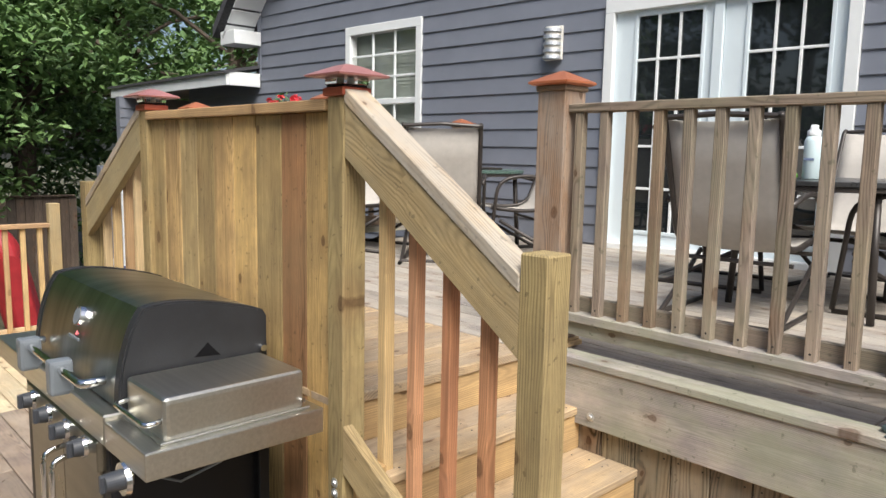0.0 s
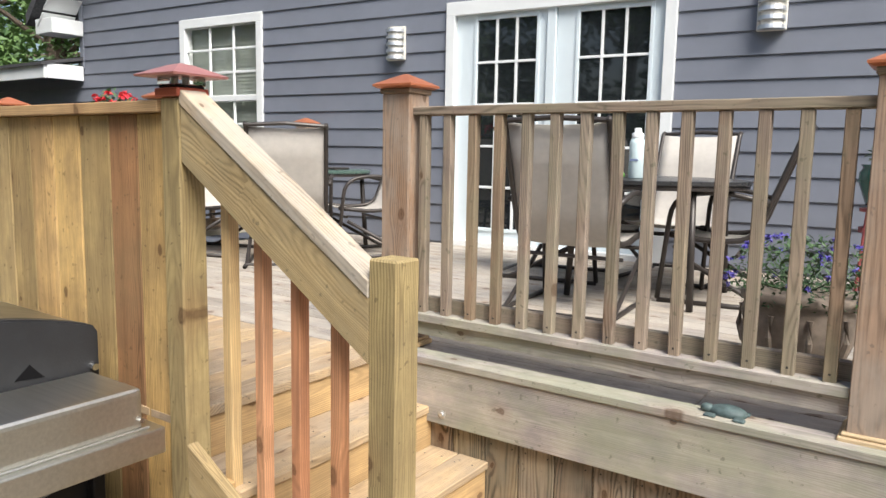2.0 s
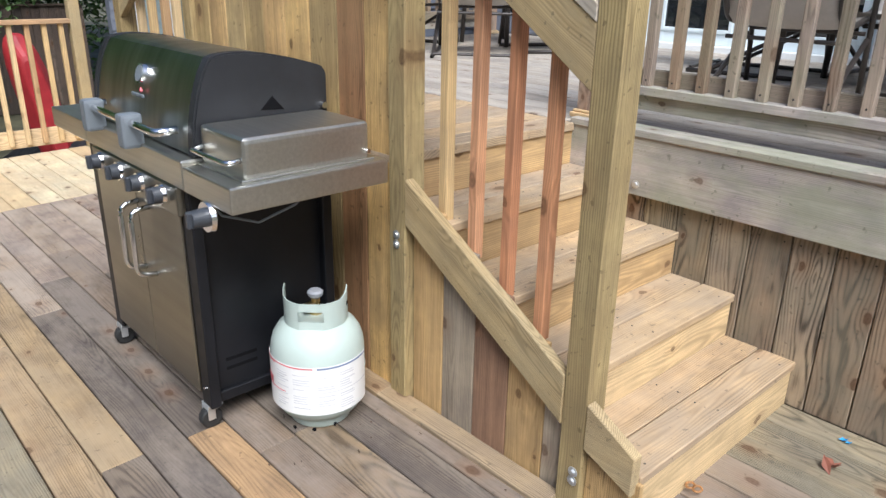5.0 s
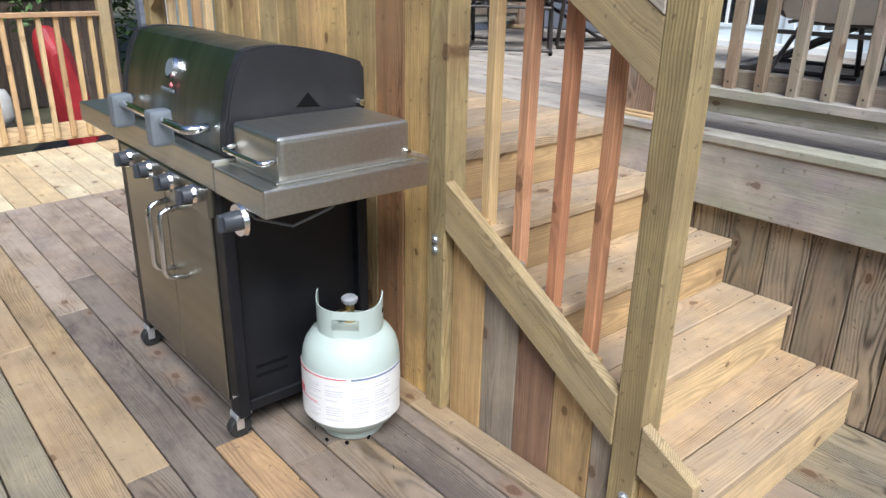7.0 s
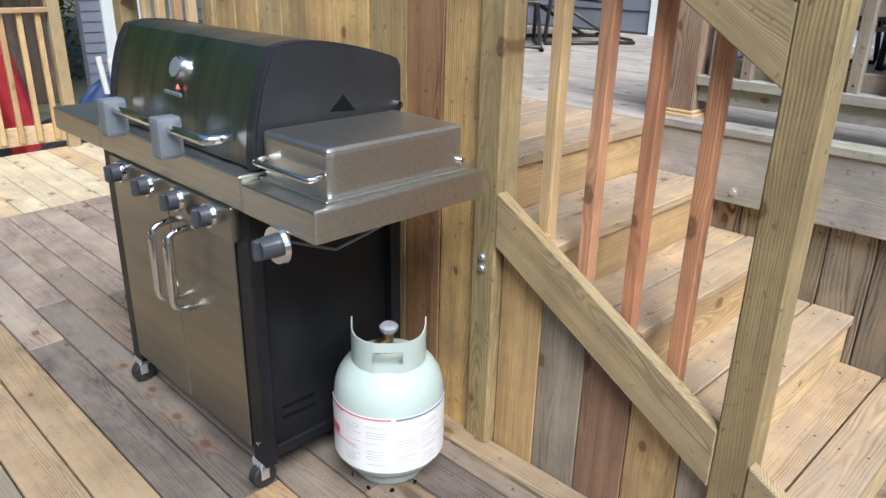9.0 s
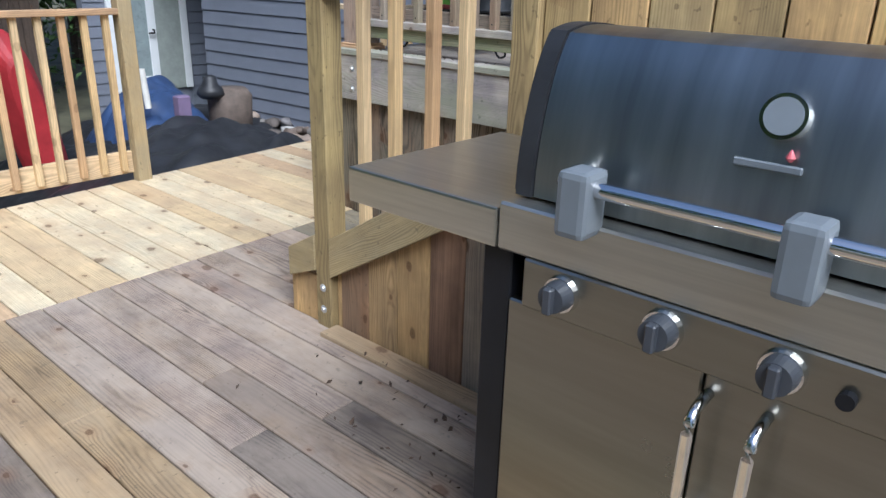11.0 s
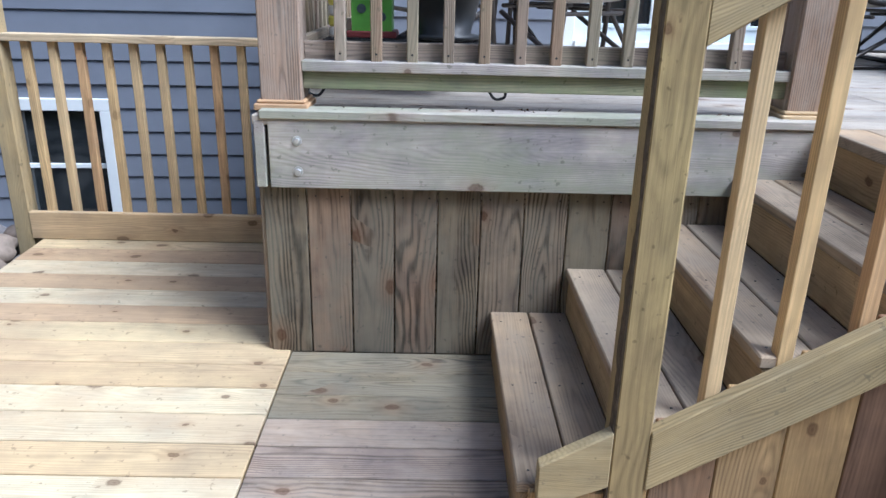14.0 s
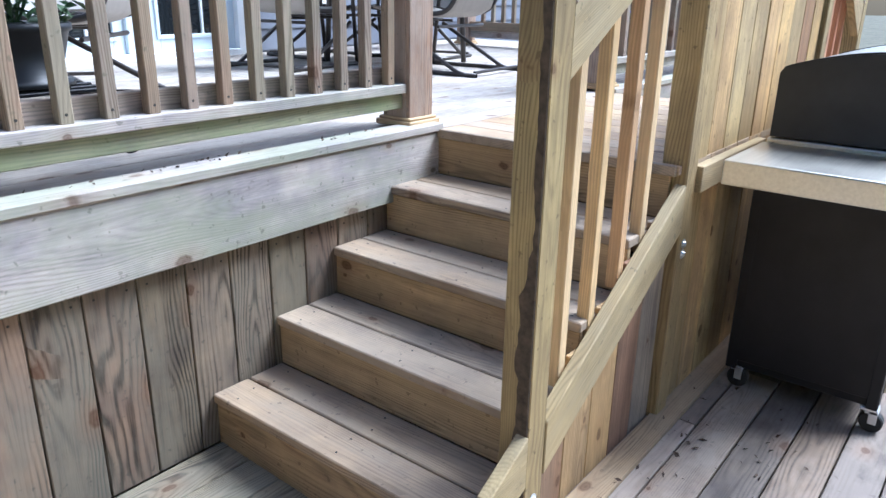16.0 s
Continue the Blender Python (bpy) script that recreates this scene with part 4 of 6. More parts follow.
# french doors
dr = thing("door_1", (-1.06, HOUSE, U), "pair of pale blue-white french doors with gridded panes", "french door", kind="structure")
bm = bmesh.new()
for lo, hi in (((DOOR[0], DOOR[2]), (DOOR[0] + 0.09, DOOR[3] - 0.09)), ((DOOR[1] - 0.09, DOOR[2]), (DOOR[1], DOOR[3] - 0.09)), ((DOOR[0] - 0.0, DOOR[3] - 0.09), (DOOR[1], DOOR[3] + 0.03))):
    add_box(bm, (lo[0], HOUSE - 0.03, lo[1]), (hi[0], HOUSE + 0.1, hi[1]), 0.004)
part("door_frame", bm, WHITE, dr, "white painted casing")
part("threshold", box((DOOR[0] + 0.095, HOUSE - 0.05, DOOR[2] + 0.0), (DOOR[1] - 0.095, HOUSE + 0.1, U + 0.05), 0.005), WHITE, dr)
part("mullion", box((-1.072, HOUSE - 0.005, U), (-0.988, HOUSE + 0.1, 3.0), 0.006), DOOR_WHITE, dr)
for x0, x1, g0, g1 in ((-1.96, -1.075, -1.745, -1.17), (-0.985, -0.08, -0.785, -0.202)):
    leaf = part("door_leaf", bmesh.new(), DOOR_WHITE, dr)
    bm = bmesh.new()
    y0, y1 = HOUSE + 0.02, HOUSE + 0.065
    zb, zt = U + 0.05, 2.99
    for lo, hi in (((x0, zb), (g0, zt)), ((g1, zb), (x1, zt)), ((g0, zb), (g1, 1.08)), ((g0, 2.92), (g1, zt))):
        add_box(bm, (lo[0], y0, lo[1]), (hi[0], y1, hi[1]), 0.003)
    for lo, hi in (((g0 - 0.03, 1.05), (g0, 2.95)), ((g1, 1.05), (g1 + 0.03, 2.95)), ((g0, 1.05), (g1, 1.08)), ((g0, 2.92), (g1, 2.95))):
        add_box(bm, (lo[0], y0 - 0.012, lo[1]), (hi[0], y0 + 0.001, hi[1]), 0.003)
    bmesh.ops.translate(bm, verts=bm.verts, vec=-origin(dr))
    bm.to_mesh(leaf.data)
    bm.free()
    for i in range(1, 3):
        gx = g0 + (g1 - g0) * i / 3
        part("muntin", box((gx - 0.011, y0 - 0.006, 1.08), (gx + 0.011, y0 + 0.03, 2.92), 0.003), WHITE, leaf)
    for i in range(1, 5):
        gz = 1.08 + (2.92 - 1.08) * i / 5
        part("muntin", box((g0, y0 - 0.004, gz - 0.011), (g1, y0 + 0.029, gz + 0.011), 0.003), WHITE, leaf)
    part("pane", box((g0, y0 + 0.012, 1.08), (g1, y0 + 0.018, 2.92)), PANE, leaf)
# black sheet painted as the unlit room behind the doors
part("dark_room", box((-2.03, HOUSE + 0.12, U), (0.0, HOUSE + 0.16, 3.05)), OPENING_SHADE, house)

# gridded window
win_1 = wi = thing("window_1", (-5.03, HOUSE, 1.42), "white gridded sash window with pale blind behind", "window", kind="structure")
x0, x1, z0, z1 = WIN
bm = bmesh.new()
for lo, hi in (((x0, z0 + 0.08), (x0 + 0.09, z1 - 0.08)), ((x1 - 0.09, z0 + 0.08), (x1, z1 - 0.08)), ((x0, z1 - 0.08), (x1, z1 + 0.02)), ((x0, z0 - 0.02), (x1, z0 + 0.08))):
    add_box(bm, (lo[0], HOUSE - 0.02, lo[1]), (hi[0], HOUSE + 0.1, hi[1]), 0.004)
part("window_frame", bm, WHITE, wi)
part("meeting_rail", box((x0 + 0.09, HOUSE - 0.002, 2.28), (x1 - 0.09, HOUSE + 0.08, 2.345), 0.004), WHITE, wi)
for za, zb in ((2.345, z1 - 0.08), (z0 + 0.08, 2.28)):
    for i in range(1, 3):
        gx = x0 + 0.09 + (x1 - x0 - 0.18) * i / 3
        part("muntin", box((gx - 0.012, HOUSE + 0.012, za), (gx + 0.012, HOUSE + 0.04, zb), 0.003), WHITE, wi)
        gz = za + (zb - za) * i / 3
        part("muntin", box((x0 + 0.09, HOUSE + 0.014, gz - 0.012), (x1 - 0.09, HOUSE + 0.038, gz + 0.012), 0.003), WHITE, wi)
    pn = part("pane", box((x0 + 0.09, HOUSE + 0.026, za), (x1 - 0.09, HOUSE + 0.03, zb)), CLEAR, wi)
    pn.visible_shadow = False
bl = thing("window_blind", (-5.03, HOUSE + 0.12, z0), "pale green slatted blind behind the window", "blind")
for i in range(43):
    zz = z0 + 0.05 + 0.04 * i
    board("slat", (x0 + 0.05, HOUSE + 0.12, zz), (x1 - 0.05, HOUSE + 0.12, zz), 0.044, 0.003, BLIND, bl, (0, -0.96, 0.25), bevel=0.0008)
# the same black behind the blind, for the room's shade
part("room_wall", box((x0, HOUSE + 0.19, z0), (x1, HOUSE + 0.196, z1)), OPENING_SHADE, house)
# basement window
wi = thing("window_2", (-5.8, HOUSE, -0.53), "white framed basement window with dark panes", "window", kind="structure")
x0, x1, z0, z1 = BWIN
bm = bmesh.new()
for lo, hi in (((x0, z0 + 0.07), (x0 + 0.08, z1 - 0.05)), ((x1 - 0.08, z0 + 0.07), (x1, z1 - 0.05)), ((x0 - 0.03, z1 - 0.05), (x1 + 0.03, z1 + 0.04)), ((x0, z0), (x1, z0 + 0.07))):
    add_box(bm, (lo[0], HOUSE - 0.03, lo[1]), (hi[0], HOUSE + 0.1, hi[1]), 0.004)
part("window_frame", bm, WHITE, wi)
part("meeting_rail", box((x0 + 0.08, HOUSE, -0.07), (x1 - 0.08, HOUSE + 0.06, -0.035), 0.003), WHITE, wi)
part("pane", box((x0 + 0.08, HOUSE + 0.02, z0 + 0.07), (x1 - 0.08, HOUSE + 0.026, z1 - 0.05)), PANE, wi)


def sconce(x, z0, z1):
    """A half-round wall lamp banded with grey slats."""
    s = thing("wall_lamp", (x, HOUSE, z0), "silver half-round outdoor wall lamp with louvre bands", "wall lamp", "wall lamps")
    part("backplate", box((x - 0.1, HOUSE - 0.035, z0), (x + 0.1, HOUSE - 0.006, z1), 0.006), CREAM, s)
    part("diffuser", lathe([(0.075, z0 + 0.01), (0.075, z1 - 0.01)], (x, HOUSE - 0.036, 0), 20), CREAM, s)
    n = 5
    for i in range(n):
        za = z0 + (z1 - z0) * i / n
        part("band", lathe([(0.09, za + 0.004), (0.094, za + 0.008), (0.09, za + (z1 - z0) / n * 0.55)], (x, HOUSE - 0.036, 0), 20), GALV, s)
    return s


lamps = [sconce(-2.6, 2.61, 2.92), sconce(0.68, 2.66, 2.98)]

# corner board, eaves and the lower wing
part("corner_board", box((-7.63, HOUSE - 0.02, 2.75), (-7.56, HOUSE + 0.1, 6.0), 0.004), SIDING, house)
ev = thing("roof_eave", (-8.4, HOUSE, 3.2), "white boxed roof eaves with dark shingles", "roof", kind="structure")
part("eave_return", box((-8.78, 3.97, 3.27), (-8.34, HOUSE - 0.012, 3.47), 0.006), WHITE, ev)
bm = bmesh.new()
for (y0, y1, d0, d1) in ((3.93, HOUSE + 0.3, 0.02, 0.12),):
    vs = [[bm.verts.new((xx, yy, zz)) for xx, zz in ((-8.95, 3.3 + 0.1), (-6.3, 6.05), (-6.3, 6.2), (-8.95, 3.55))] for yy in (y0, y1)]
    for i in range(4):
        bm.faces.new((vs[0][i], vs[0][(i + 1) % 4], vs[1][(i + 1) % 4], vs[1][i]))
    bm.faces.new(vs[0])
    bm.faces.new(vs[1][::-1])
bmesh.ops.recalc_face_normals(bm, faces=bm.faces)
part("rake", bm, SHINGLE, ev)
for i in range(12):
    k = i / 12
    xx, zz = -8.62 + 2.3 * k, 3.46 + 2.39 * k
    board("soffit_board", (xx, 3.95, zz), (xx, HOUSE - 0.01, zz), 0.24, 0.016, WHITE, ev, (1, 0, -1.04))
part("fascia_low", box((-13.2, 3.86, 2.66), (-8.4, 3.9, 2.86), 0.004), WHITE, ev)
part("fascia_end", box((-8.42, 3.9, 2.66), (-8.38, HOUSE - 0.01, 2.86), 0.004), WHITE, ev)
part("soffit_low", box((-13.2, 3.9, 2.74), (-8.42, HOUSE + 2.2, 2.76)), SOFFIT_SHADE, ev)
bm = bmesh.new()
vs = [[bm.verts.new((xx, yy, zz)) for yy, zz in ((3.82, 2.87), (HOUSE + 2.4, 3.5), (HOUSE + 2.4, 3.4), (3.82, 2.83))] for xx in (-13.25, -8.37)]
for i in range(4):
    bm.faces.new((vs[0][i], vs[0][(i + 1) % 4], vs[1][(i + 1) % 4], vs[1][i]))
bm.faces.new(vs[0])
bm.faces.new(vs[1][::-1])
bmesh.ops.recalc_face_normals(bm, faces=bm.faces)
part("low_roof", bm, SHINGLE, ev)

porch = thing("porch_wall", (-12.5, 5.0, 0), "dim porch wall with siding under the low roof", "wall", kind="structure")
part("wall", add_box(box((-12.7, 3.9, -1.3), (-12.52, 6.6, 2.72)), (-12.7, 3.5, -1.3), (-12.52, 3.9, 1.4)), SIDING, porch)
part("back_wall", box((-12.5, 6.42, -1.3), (-10.3, 6.6, 2.72)), SIDING, porch)
part("end_wall", box((-10.5, HOUSE + 0.2, -1.3), (-10.3, 6.6, 2.72)), SIDING, porch)
z = -1.1
while z < 2.6:
    for a, b in ((6.4, 5.25), (3.85, 3.5)) if z < 1.2 else ((6.4, 3.9),):
        lap((-12.52, b, 0), (-12.52, a, 0), z, porch, (1, 0, 0))
    z += 0.18
d2 = thing("door_2", (-12.5, 4.5, -0.75), "pale storm door with dark handle under the porch", "door", kind="structure")
bm = bmesh.new()
for a, b, za, zb in ((3.86, 3.98, -0.75, 1.4), (5.12, 5.24, -0.75, 1.4), (3.98, 5.12, 1.28, 1.4)):
    add_box(bm, (-12.52, a, za), (-12.45, b, zb), 0.004)
part("door_frame", bm, WHITE, d2)
bm = bmesh.new()
for a, b, za, zb in ((3.98, 4.14, -0.75, 1.28), (4.52, 4.66, -0.75, 1.28), (4.14, 4.52, -0.75, -0.5), (4.14, 4.52, 1.15, 1.28)):
    add_box(bm, (-12.51, a, za), (-12.47, b, zb), 0.004)
lf = part("door_leaf", bm, WHITE, d2)
part("pane", box((-12.5, 4.14, -0.5), (-12.49, 4.52, 1.15)), plain("grey_green_door_panel", (0.27, 0.32, 0.32), 0.3), lf)
part("inner_door", box((-12.51, 4.66, -0.75), (-12.48, 5.12, 1.28), 0.004), BLIND, d2)
part("door_handle", tube(rounded([(-12.47, 4.6, 0.25), (-12.42, 4.6, 0.25), (-12.42, 4.6, 0.2), (-12.42, 4.5, 0.2)], 0.02), 0.014), BLACK_ENAMEL, d2)
pl = thing("porch_lamp", (-11.2, 5.0, 2.72), "warm lit ceiling lamp under the porch", "lamp")
part("lamp_base", lathe([(0.1, 0.0), (0.1, 0.02)], (-11.2, 5.0, 2.72), 16), CREAM, pl)
part("bulb", lathe([(0.02, -0.14), (0.08, -0.1), (0.08, -0.04), (0.05, 0.0)], (-11.2, 5.0, 2.72), 16), BULB, pl)



def nearer(ob, centre, k):
    """Draw a far thing in towards a point by the factor k, sizes and all."""
    ob.matrix_basis = Matrix.Translation(centre) @ Matrix.Scale(k, 4) @ Matrix.Translation(-Vector(centre)) @ ob.matrix_basis


nearer(ev, (1.887, -1.322, 1.775), 0.92)
for ob in (porch, d2, pl):
    nearer(ob, (-0.7, -1.65, 1.36), 0.905)
SKEW = 0.06   # the house front is not parallel to the deck edge
TURN = Matrix.Translation((0, HOUSE, 0)) @ Matrix.Rotation(math.atan(SKEW), 4, 'Z') @ Matrix.Translation((0, -HOUSE, 0))
for ob in [house, dr, win_1, bl, wi] + lamps:
    ob.matrix_basis = TURN @ ob.matrix_basis

# ---- boulders, tarps and yard ----
rng = random.Random(11)


def boulder(x, y, z, r, ob_parent):
    bm = bmesh.new()
    bmesh.ops.create_icosphere(bm, subdivisions=2, radius=r)
    o = Vector((rng.uniform(0, 90), rng.uniform(0, 90), 0))
    for v in bm.verts:
        k = 1 + 0.6 * noise.noise(v.co * (1.6 / r) * 0.5 + o) + 0.3 * noise.noise(v.co * (2.6 / r) + o)
        v.co = Vector((v.co.x * k * 1.2, v.co.y * k, v.co.z * k * 0.75)) + Vector((x, y, z))
    return part("boulder", bm, BOULDER, ob_parent, smooth=True)


bank = thing("boulder_bank", (-7.5, 4.0, GROUND), "rough fieldstone bank along the house foot", "stone wall", kind="structure")
for rowi, (yy, zz) in enumerate(((4.24, -0.7), (4.12, -0.78), (3.99, -0.87), (3.86, -0.96), (3.73, -1.04), (3.6, -1.12))):
    x = -9.1 + rowi * 0.07
    while x < -3.75:
        r = rng.uniform(0.065, 0.135)
        boulder(x, yy + 0.06 * x + 0.06 + rng.uniform(-0.05, 0.05), zz + 0.12 + rng.uniform(-0.04, 0.05), r, bank)
        x += r * 1.9

HX, HY, HZ = -7.0, HOUSE - 0.42, -0.25
hose = thing("garden_hose", (HX, HY, HZ), "coiled dark green garden hose on a wall reel", "hose")
pts = []
for i in range(11 * 24 + 1):
    a = i * math.pi / 12
    rr = 0.175 + 0.04 * math.sin(i * 0.11) + 0.02 * math.sin(i * 0.37)
    pts.append((HX + rr * 1.15 * math.cos(a), HY - 0.07 - 0.12 * (i / 264) - 0.012 * math.sin(i * 0.9), HZ + rr * math.sin(a)))
part("coil", tube(pts, 0.014, 6), GREEN_HOSE, hose, smooth=True)
part("hanger", cyl((HX, HY + 0.02, HZ + 0.02), (HX, HY - 0.2, HZ + 0.02), 0.11, 0.1, 20), BLACK_ENAMEL, hose, "dark reel drum")
part("hanger_plate", cyl((HX, HY - 0.2, HZ + 0.02), (HX, HY - 0.215, HZ + 0.02), 0.135, 0.13, 20), GREEN_HOSE, hose)


def sheet(name, x0, x1, y0, y1, height, mat, label, seed, folds=0.07):
    """A tarp draped over a heap."""
    bm = bmesh.new()
    nx, ny = 70, 60
    grid = []
    for i in range(nx + 1):
        rw = []
        for j in range(ny + 1):
            u, w = i / nx, j / ny
            x, y = x0 + (x1 - x0) * u, y0 + (y1 - y0) * w
            p = Vector((x * 1.1 + seed, y * 1.1, seed))
            hump = max(0.0, math.sin(math.pi * min(1, max(0, u)))) ** 0.5 * max(0.0, math.sin(math.pi * w)) ** 0.55
            z = GROUND + 0.02 + hump * height * (0.75 + 0.4 * noise.noise(p * 0.6))
            z += folds * hump * abs(noise.noise(Vector((x * 3.2 + y * 1.5 + seed, (y - x) * 1.1, 0)))) * 2
            z += 0.02 * noise.noise(p * 7) + 0.05 * hump * abs(noise.noise(Vector((x * 7.0 - y * 2.5 + seed, (y + x) * 2.0, seed))))
            rw.append(bm.verts.new((x, y, z)))
        grid.append(rw)
    for i in range(nx):
        for j in range(ny):
            bm.faces.new((grid[i][j], grid[i + 1][j], grid[i + 1][j + 1], grid[i][j + 1]))
    return solo(name, bm, mat, label, "tarp", smooth=True)


sheet("tarp", -9.2, -5.12, 0.35, 3.65, 1.22, TARP, "black plastic tarp draped in folds over a heap", 3.0, 0.09)
sheet("tarp", -7.4, -5.2, -1.6, 1.2, 0.8, BLUE_TARP, "faded blue tarp spread over a low heap", 9.0, 0.08)
sheet("tarp", -10.6, -7.0, 1.3, 4.38, 0.92, TARP, "black plastic tarp heaped against the house foot", 14.0, 0.11)
sheet("tarp", -9.2, -7.3, 1.5, 3.1, 1.5, BLUE_TARP, "crumpled blue tarp on a pile by the porch", 21.0, 0.1)

# turned shape standing in for a pale stone block
bm = lathe([(0.2, 0.0), (0.24, 0.03), (0.26, 0.5), (0.2, 0.58)], (-8.05, 3.15, -0.62), 20)
solo("bucket", bm, BOULDER, "grey-white stone block by the house wall", "bucket", smooth=True)
for lo, hi in (((-7.75, 1.88, -0.1), (-7.8, 1.85, 0.33)), ((-7.75, 1.99, -0.1), (-7.77, 1.97, 0.3))):
    solo("pipe", add_cyl(bmesh.new(), lo, hi, 0.034, 0.034, 12), CREAM, "white plastic pipe offcut standing on the heap", "pipe", group="pipe offcuts")
solo("storage_box", box((-7.48, 2.12, -0.2), (-7.36, 2.26, 0.05), 0.01), plain("purple_plastic", (0.19, 0.14, 0.23), 0.5), "small purple plastic box on the tarp heap", "box")
solo("bin_bag", lathe([(0.12, 0.0), (0.16, 0.05), (0.14, 0.11), (0.09, 0.15), (0.07, 0.24), (0.03, 0.26)], (-8.0, 2.88, -0.12), 9), TARP, "black plastic bag slumped on the heap", "bag", smooth=True)
bm = lathe([(0.1, 0.0), (0.13, 0.1), (0.12, 0.3), (0.07, 0.4)], (-8.3, 0.2, -0.4), 16)
solo("bag", bm, CREAM, "crumpled white plastic bag on the tarp", "bag", smooth=True)

# red wheelbarrow stood on end behind the railing
wb = thing("wheelbarrow", (-7.7, 0.95, GROUND), "red wheelbarrow tray stood on end", "wheelbarrow")
bm = bmesh.new()
rings = []
for k, (d, w, h) in enumerate(((0.0, 0.36, 1.0), (0.06, 0.34, 0.97), (0.22, 0.2, 0.72), (0.24, 0.16, 0.66))):
    ring = []
    for i in range(28):
        a = 2 * math.pi * i / 28
        ca, sa = math.cos(a), math.sin(a)
        sx = math.copysign(abs(ca) ** 0.7, ca)
        sz = math.copysign(abs(sa) ** 0.7, sa)
        ring.append(bm.verts.new((-7.8 + d, 0.84 + sx * w * 0.6 - sz * h * 0.16, -0.1 + sz * h * 0.85)))
    rings.append(ring)
for a, b in zip(rings, rings[1:]):
    for i in range(28):
        bm.faces.new((a[i], a[(i + 1) % 28], b[(i + 1) % 28], b[i]))
bm.faces.new(rings[-1])
bm.faces.new(rings[0][::-1])
bmesh.ops.recalc_face_normals(bm, faces=bm.faces)
part("tray", bm, RED_PLASTIC, wb, smooth=False)
part("wheel", lathe([(0.07, -0.04), (0.17, -0.04), (0.19, 0.0), (0.17, 0.04), (0.07, 0.04)], (-7.85, 0.95, -0.72), 24), RUBBER, wb)
for s in (-0.24, 0.24):
    part("handle", tube([(-7.78, 0.95 + s * 0.6, -1.1), (-7.8, 0.95 + s * 0.5, 0.5)], 0.02), TRUNK, wb)

# dark fence at the far side
fence = thing("fence", (-13.0, -3.0, GROUND), "dark weathered board fence before the trees", "fence", kind="structure")
y = -9.0
while y < 3.2:
    board("fence_board", (-13.5, y, 0.75), (-13.5, y, GROUND), 0.148, 0.02, FENCE_WOOD, fence, (1, 0, 0))
    y += 0.152
for zz in (-0.7, 0.45):
    board("fence_rail", (-13.54, -9.0, zz), (-13.54, 3.2, zz), 0.09, 0.04, FENCE_WOOD, fence, (1, 0, 0))
board("fence_cap", (-13.5, -9.0, 0.77), (-13.5, 3.2, 0.77), 0.12, 0.03, FENCE_WOOD, fence)


def tree(x, y, h, spread, seed, count, label, leaf_size=0.1):
    rg = random.Random(seed)
    t = thing("tree", (x, y, GROUND), label, "tree", "yard trees")
    bm = bmesh.new()
    add_tube(bm, [(x, y, GROUND), (x + 0.1, y, GROUND + h * 0.2), (x - 0.05, y + 0.1, GROUND + h * 0.5), (x + 0.1, y, GROUND + h * 0.8)], 0.22, 10)
    bl = bmesh.new()
    for i in range(16):
        a = rg.uniform(0, 6.28)
        z0 = GROUND + h * rg.uniform(0.22, 0.75)
        k = spread * rg.uniform(0.45, 1.0)
        tip = Vector((x + math.cos(a) * k, y + math.sin(a) * k, z0 + h * rg.uniform(0.02, 0.2)))
        mid = Vector((x, y, z0)).lerp(tip, 0.5) + Vector((0, 0, 0.25))
        add_tube(bm, [(x, y, z0), mid, tip], 0.055, 6)
        for _ in range(5):
            c = mid.lerp(tip, rg.uniform(0.0, 1.1)) + Vector((rg.uniform(-1, 1), rg.uniform(-1, 1), rg.uniform(-0.7, 0.6))) * spread * 0.28
            leaves(bl, c, (spread * rg.uniform(0.15, 0.3), spread * rg.uniform(0.15, 0.3), spread * rg.uniform(0.08, 0.18)), count // 80, leaf_size, rg, 0.0)
    part("trunk", bm, TRUNK, t)
    part("crown", bl, LEAF, t)
    return t


tree(-15.5, 2.8, 9.0, 3.6, 1, 15000, "broad leafy green tree over the yard")
tree(-17.5, -2.5, 9.5, 4.0, 2, 15000, "broad leafy green tree over the yard")
tree(-20.0, 6.5, 11.0, 4.5, 3, 14000, "tall leafy green tree behind the house", 0.13)
tree(-22.0, 1.0, 12.0, 5.0, 4, 14000, "tall leafy green tree behind the fence", 0.14)
tree(-13.8, 6.8, 8.0, 3.0, 5, 9000, "leafy green tree beside the porch roof")
tree(-15.8, -0.2, 9.0, 3.8, 11, 16000, "broad leafy green tree over the fence")
tree(-18.5, 3.6, 11.0, 4.6, 12, 18000, "tall leafy green tree behind the fence", 0.13)
tree(-19.5, -6.5, 10.5, 4.8, 13, 16000, "tall leafy green tree behind the fence", 0.13)
tree(-26.0, 4.0, 14.0, 6.5, 14, 18000, "tall leafy green tree far behind the fence", 0.2)
tree(-26.0, -4.0, 14.0, 6.5, 15, 18000, "tall leafy green tree far behind the fence", 0.2)
